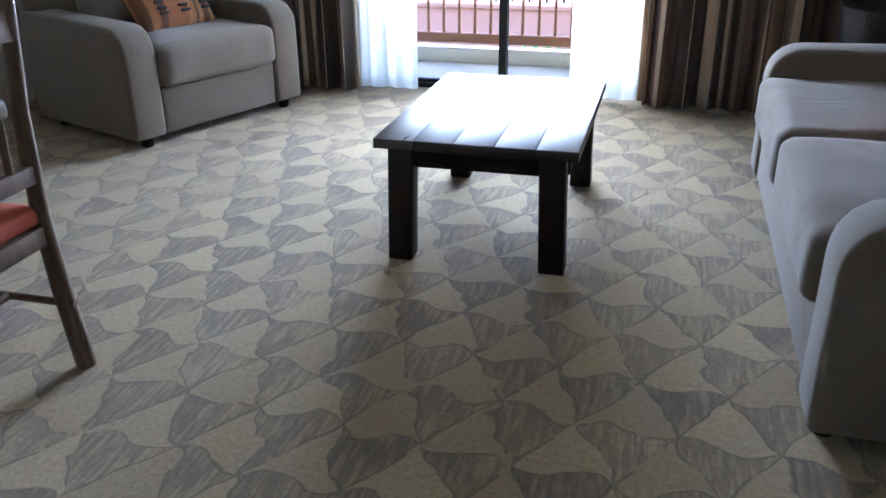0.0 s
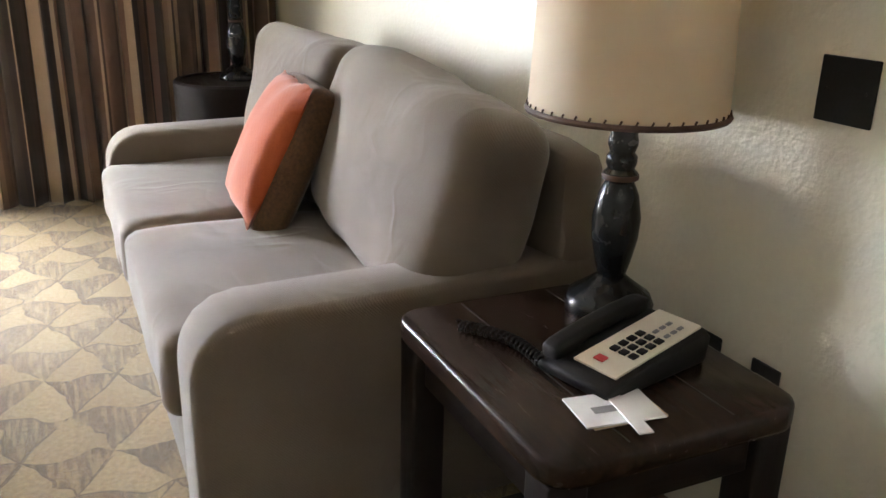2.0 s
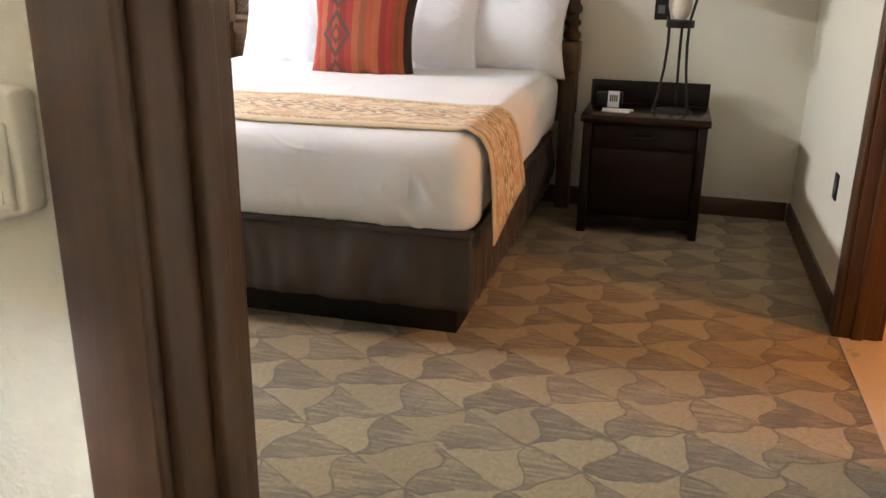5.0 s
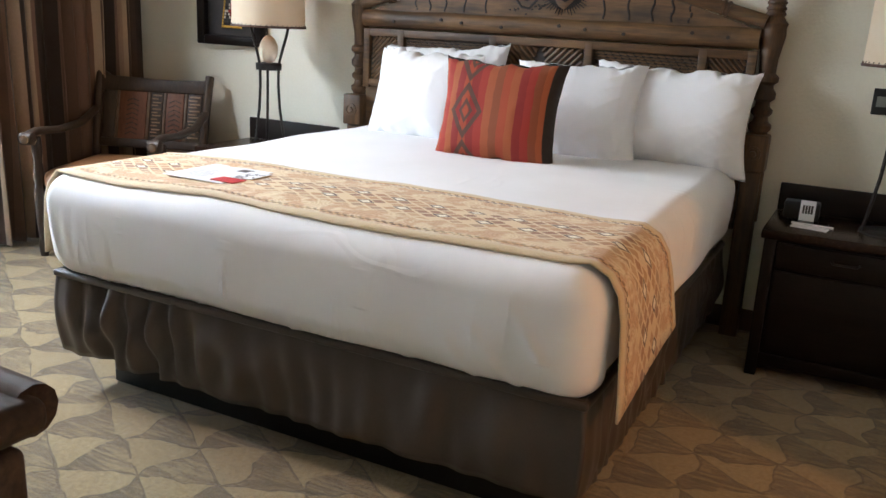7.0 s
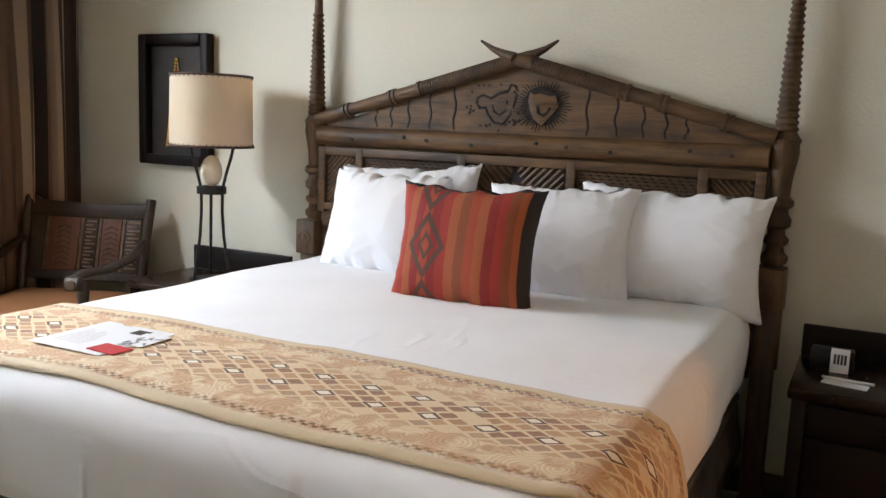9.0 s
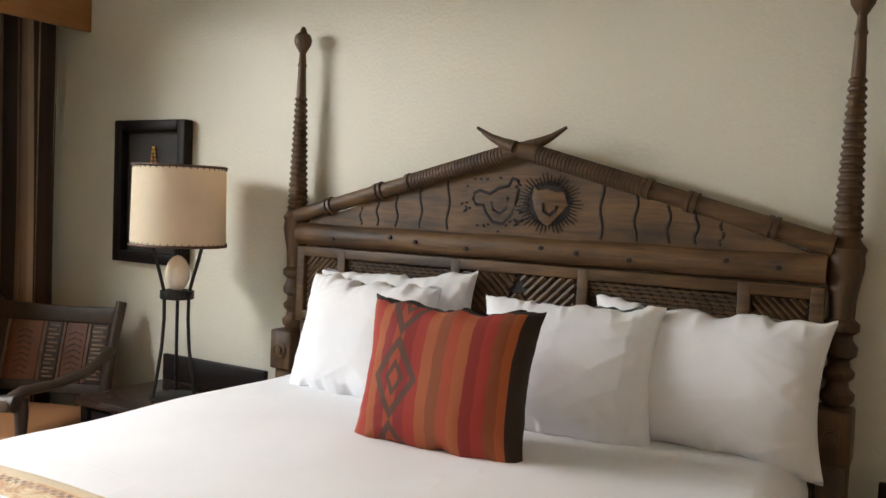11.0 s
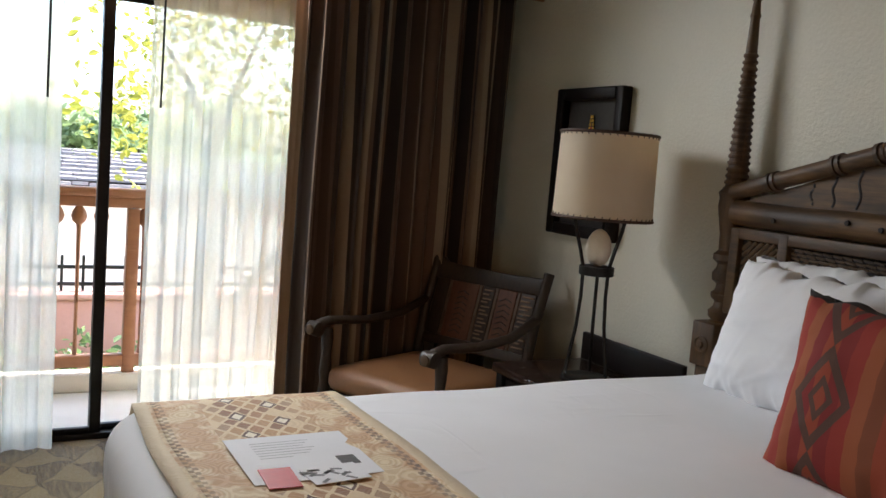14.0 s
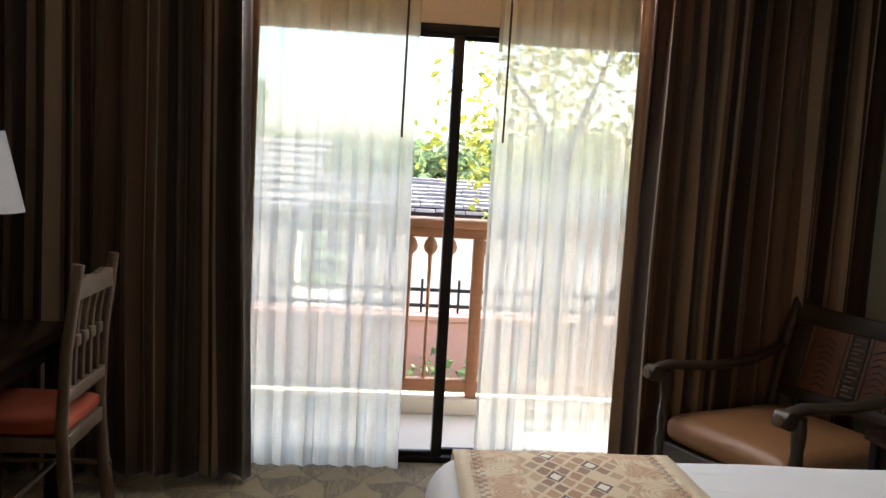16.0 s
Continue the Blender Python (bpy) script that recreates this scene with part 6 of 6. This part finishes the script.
# ---- dresser, desk and desk lamp along the bedroom's inner wall ----
def dresser():
    th = thing("dresser", X_BED + 0.02, 1.645, 0, 0, "dark rough-hewn wooden dresser with rounded top edge", "dresser")
    d, ln = 0.71, 1.75
    bm = box(0, d - 0.03, 0, ln, 0.845, 0.895, 0.02, 4)
    part("top", bm, M_DRESSER, th)
    part("top_nosing", tube([(d - 0.035, 0.03 + (ln - 0.06) * i / 24, 0.868 + 0.003 * math.sin(i * 1.1)) for i in range(25)], 0.036, 12), M_DRESSER, th)
    part("carcass", box(0.01, d - 0.09, 0.05, ln - 0.05, 0.08, 0.83, 0.006), M_DARKZ, th)
    for yy in (0.06, ln - 0.06):
        bm = box(d - 0.115, d - 0.055, yy - 0.04, yy + 0.04, 0, 0.832, 0.014, 3)
        for v in bm.verts:
            v.co.x += 0.006 * noise.noise(v.co * 9)
            v.co.y += 0.006 * noise.noise(v.co * 9 + Vector((3, 0, 0)))
        part("leg", bm, M_DRESSER, th)
        part("back_leg", box(0.015, 0.075, yy - 0.035, yy + 0.035, 0, 0.079, 0.006), M_DARKCHAIR, th)
    for i in range(3):
        y0 = 0.12 + i * 0.51
        for z0, z1 in ((0.12, 0.44), (0.47, 0.79)):
            dr = part("drawer_front", box(d - 0.089, d - 0.072, y0, y0 + 0.48, z0, z1, 0.004), M_DARK, th)
            part("knob", moved(lathe([(0.008, 0), (0.014, 0.014), (0.008, 0.022)], 12), pose(d - 0.072, y0 + 0.24, (z0 + z1) / 2, 0, 90, 0)), M_IRON, dr)
    return th


dresser()


def desk():
    th = thing("desk", X_BED + 0.02, 3.72, 0, 0, "dark wooden writing desk against the wall", "desk")
    part("top", box(0, 0.56, 0, 1.05, 0.72, 0.76, 0.006), M_TABLETOP, th)
    part("apron", box(0.46, 0.48, 0.07, 0.98, 0.61, 0.719, 0.003), M_DARK, th)
    for x in (0.04, 0.5):
        for y in (0.04, 1.01):
            part("leg", box(x - 0.03, x + 0.03, y - 0.03, y + 0.03, 0, 0.719, 0.005), M_DARKZ, th)
    return th


desk()


def desk_lamp():
    th = thing("desk_lamp", 2.73, 4.55, 0.76, 0, "desk lamp with white tapered shade, off", "desk lamp")
    part("base", lathe([(0.08, 0), (0.08, 0.012), (0.03, 0.03), (0.018, 0.05), (0.022, 0.2), (0.016, 0.3), (0.012, 0.5)], 20), M_LAMPBLACK, th)
    n = 32
    bm = bmesh.new()
    rows = []
    for r, z in ((0.19, 0.45), (0.12, 0.75), (0.117, 0.75), (0.187, 0.45)):
        rows.append([bm.verts.new((r * math.cos(2 * math.pi * i / n), r * math.sin(2 * math.pi * i / n), z)) for i in range(n)])
    for a, b in zip(rows, rows[1:] + rows[:1]):
        for i in range(n):
            bm.faces.new((a[i], a[(i + 1) % n], b[(i + 1) % n], b[i]))
    part("shade", finish(bm, True, 40), M_PAPER, th, "white tapered shade")
    part("spider", tube([(-0.12, 0, 0.72), (0.12, 0, 0.72)], 0.003, 6), M_IRON, th)


desk_lamp()


# ---- balcony ----
solid("balcony_floor", box(-3.2, 7.0, Y_OUT, 6.42, -0.18, -0.03), M_TILEFLOOR, "pale tiled balcony floor outside the doors", "balcony", kind="structure")
solid("balcony_kerb", box(-3.2, 7.0, 6.24, 6.40, -0.03, 0.07, 0.01), M_STUCCO, "cream stucco kerb along the balcony edge", "kerb", kind="structure")

# out of view; added to keep sun and high sky off the balcony
solid("balcony_ceiling", box(-3.2, 7.2, Y_OUT + 0.06, 6.95, 2.62, 2.80), M_STUCCO, "unseen cream stucco ceiling shading the balcony", "ceiling", kind="structure")


def railing():
    th = thing("balcony_railing", 0, 6.30, 0, 0, "red-brown painted wooden balcony railing with shaped balusters", "railing")
    part("top_rail", box(-3.2, 7.0, -0.055, 0.055, 1.10, 1.15, 0.012), M_RAIL, th)
    part("under_rail", box(-3.2, 7.0, -0.02, 0.02, 1.04, 1.099, 0.004), M_RAIL, th)
    part("bottom_rail", box(-3.2, 7.0, -0.03, 0.03, 0.11, 0.18, 0.008), M_RAIL, th)
    prof = [(0.013, 0.18), (0.011, 0.30), (0.010, 0.60), (0.012, 0.90), (0.014, 0.935), (0.034, 0.955), (0.043, 0.985), (0.034, 1.015), (0.016, 1.04)]
    bal = None
    x = -3.1
    while x < 6.95:
        if min(abs(x - q) for q in (-2.0, 0.45, 2.9, 4.86, 6.9)) > 0.06:
            if bal is None:
                bal = part("baluster", lathe(prof, 10), M_RAIL, th)
                bal.location = (x, 0, 0)
            else:
                b2 = new("baluster", bal.data)
                b2.parent = th
                b2.location = (x, 0, 0)
        x += 0.118
    for q in (-2.0, 0.45, 2.9, 4.86, 6.9):
        part("post", box(q - 0.034, q + 0.034, -0.034, 0.034, 0.07, 1.037, 0.006), M_RAIL, th)
    return th


railing()

# ---- outside ----
GZ = -3.1
bm = bmesh.new()
bmesh.ops.create_grid(bm, x_segments=40, y_segments=40, size=600)
for v in bm.verts:
    v.co.z = GZ
solid("ground", bm, M_GROUND, "grass ground around the buildings", "ground", kind="structure")
solid("road", box(-60, 70, 13.2, 30, GZ - 0.2, GZ + 0.03), M_ROAD, "pale sunlit concrete driveway and parking", "road", kind="structure")
solid("house_wall", box(X_WEST - 0.3, X_HEAD + 0.3, Y_SOUTH - 0.4, 6.42, GZ - 0.1, -0.19), M_STUCCO, "stucco storey below the room", "wall", kind="structure")
solid("house_roof", prism([(X_WEST - 0.6, 2.83), (X_HEAD + 0.6, 2.83), (X_HEAD + 0.6, 2.95), ((X_HEAD + X_WEST) / 2, 4.0), (X_WEST - 0.6, 2.95)], Y_SOUTH - 0.5, Y_OUT + 0.05, "y"), M_SHINGLE,
      "low shingled roof above the rooms", "roof", kind="structure")


def garden_wall():
    th = thing("garden_wall", 0, 11.2, GZ, 0, "pink stucco garden wall with dark iron fence on top", "garden wall")
    part("wall", box(-30, 40, -0.15, 0.15, -0.05, 2.72, 0.02), M_PINK, th)
    part("coping", box(-30, 40, -0.2, 0.2, 2.722, 2.80, 0.02), M_PINK, th)
    part("fence_rail", box(-30, 40, -0.02, 0.02, 3.05, 3.09), M_IRON, th)
    part("fence_rail", box(-30, 40, -0.02, 0.02, 2.86, 2.90), M_IRON, th)
    me = None
    for i in range(60):
        x = -2 + i * 0.22
        if me is None:
            me = part("fence_bar", box(-0.015, 0.015, -0.015, 0.015, 2.801, 3.2), M_IRON, th)
            me.location.x = x
        else:
            o = new("fence_bar", me.data)
            o.parent = th
            o.location.x = x
    return th


garden_wall()


def roof_house(name, x0, x1, y0, y1, eave, ridge, label, gable=False):
    th = thing(name, 0, 0, GZ, 0, label, "building")
    part("wall", box(x0 + 0.6, x1 - 0.6, y0 + 0.5, y1 - 0.5, 0, eave - GZ), M_STUCCO, th)
    part("fascia", box(x0, x1, y0 - 0.02, y0 + 0.04, eave - GZ - 0.02, eave - GZ + 0.16), M_DARKX, th)
    # roof slope laid in courses of shingles
    ym = (y0 + y1) / 2
    n = 9
    rf = part("roof", prism([(y0, eave - GZ + 0.02), (ym, ridge - GZ - 0.06), (y1, eave - GZ + 0.02)], x0, x1, "x"), M_SHINGLE, th)
    rnd = random.Random(len(name))
    for c in range(n):
        k0, k1 = c / n, (c + 1.2) / n
        bm = bmesh.new()
        x = x0 - 0.02
        while x < x1:
            wd = 0.28 + 0.22 * rnd.random()
            lift = 0.03 * rnd.random() + 0.03
            ya, yb = y0 - 0.05 + (ym - y0) * k0 - 0.03 * rnd.random(), y0 + (ym - y0) * min(k1, 1)
            za, zb = eave - GZ + 0.08 + (ridge - eave) * k0 + lift, eave - GZ + 0.06 + (ridge - eave) * min(k1, 1)
            v = [bm.verts.new(q) for q in ((x, ya, za), (x + wd - 0.02, ya, za), (x + wd - 0.02, yb, zb), (x, yb, zb), (x, ya, za - 0.06), (x + wd - 0.02, ya, za - 0.06))]
            bm.faces.new(v[:4])
            bm.faces.new((v[4], v[5], v[1], v[0]))
            x += wd
        part("shingle_course", bm, M_SHINGLE, rf)
    return th


roof_house("carport", 3.0, 12.0, 18.0, 22.5, 0.42, 1.05, "long low carport with grey shingled roof")
roof_house("neighbour_house", -9.0, 2.9, 17.5, 24.0, 0.35, 1.75, "neighbouring house with steep grey shingled roof")


def blades(rng, centre, radius, count, size, squash=1.0, hollow=0.3):
    """Many small bent leaves scattered through an uneven crown."""
    verts, faces = [], []
    for _ in range(count):
        while True:
            p = Vector((rng.uniform(-1, 1), rng.uniform(-1, 1), rng.uniform(-1, 1)))
            if hollow < p.length < 1:
                break
        k = 0.75 + 0.5 * noise.noise(p * 2.1 + Vector(centre))
        c = Vector(centre) + Vector((p.x * radius, p.y * radius, p.z * radius * squash)) * k
        r = Euler((rng.uniform(-1.2, 1.2), rng.uniform(-1.2, 1.2), rng.uniform(0, 6.3))).to_matrix()
        s = size * rng.uniform(0.6, 1.3)
        b = len(verts)
        for q in ((0, -0.5, 0), (0.3, -0.1, 0.08), (0.22, 0.25, 0.05), (0, 0.55, -0.1), (-0.22, 0.25, 0.05), (-0.3, -0.1, 0.08)):
            verts.append(c + r @ (Vector(q) * s))
        faces += [(b, b + 1, b + 2, b + 3), (b, b + 3, b + 4, b + 5)]
    me = bpy.data.meshes.new("leaves")
    me.from_pydata([tuple(v) for v in verts], [], faces)
    bm = bmesh.new()
    bm.from_mesh(me)
    bpy.data.meshes.remove(me)
    return bm


def tree(name, x, y, height, crown_r, seed, mat, size, count, label):
    rng = random.Random(seed)
    th = thing(name, x, y, GZ, 0, label, "tree")
    lean = rng.uniform(-0.3, 0.3)
    trunk = [(lean * k * k, 0.2 * math.sin(k * 2 + seed), height * 0.72 * k) for k in [i / 8 for i in range(9)]]
    part("trunk", tube(trunk, 0.13 + height * 0.012, 10, 0.06), M_BARK, th)
    bm = bmesh.new()
    for i in range(7):
        a = rng.uniform(0, 6.3)
        z0 = height * rng.uniform(0.4, 0.7)
        e = crown_r * rng.uniform(0.5, 0.95)
        top = (lean * 0.4 + e * math.cos(a), e * math.sin(a), z0 + crown_r * rng.uniform(0.2, 0.7))
        tube([(lean * 0.3, 0, z0), (lean * 0.3 + top[0] * 0.5, top[1] * 0.5, z0 + (top[2] - z0) * 0.65), top], 0.05, 6, 0.012, bm)
    part("limbs", bm, M_BARK, th)
    bm = bmesh.new()
    clumps = 9
    for i in range(clumps):
        a, e = rng.uniform(0, 6.3), crown_r * rng.uniform(0.2, 0.75)
        c = (lean * 0.5 + e * math.cos(a), e * math.sin(a), height * rng.uniform(0.58, 0.92))
        join(bm, blades(rng, c, crown_r * rng.uniform(0.35, 0.6), count // clumps, size, 0.8, 0.15))
    part("crown", bm, mat, th)
    return th


tree("near_tree", 5.9, 9.2, 6.7, 2.0, 5, M_LEAFY, 0.09, 2600, "young tree with yellow-green leaves beside the balcony")
rng_far = random.Random(12)
for i in range(24):
    tx = -30 + i * 3.0 + rng_far.uniform(-1.2, 1.2)
    ty = 40 + rng_far.uniform(-3, 6)
    tree("distant_tree", tx, ty, 5.6 + rng_far.uniform(-0.5, 1.1) + (1.8 if i in (8, 9) else 0), 2.9, 30 + i, M_LEAFFAR, 0.45, 1500, "distant green tree in sunlight beyond the parking, leaves paled for haze")


def hedge():
    rng = random.Random(9)
    bm = bmesh.new()
    for i in range(34):
        join(bm, blades(rng, (-3 + i * 0.5, 10.55 + rng.uniform(-0.1, 0.1), GZ + 2.0 + rng.uniform(-0.1, 0.12)), 0.5, 110, 0.12, 1.0, 0.1))
    ob = solid("hedge", bm, M_LEAFD, "clipped green hedge before the garden wall", "hedge", kind="stuff")
    return ob


hedge()
solid("planting_bed", box(-4, 15, 10.2, 11.04, GZ - 0.02, GZ + 1.75, 0.05), M_GROUND, "raised planting bed under the hedge", "planting bed")
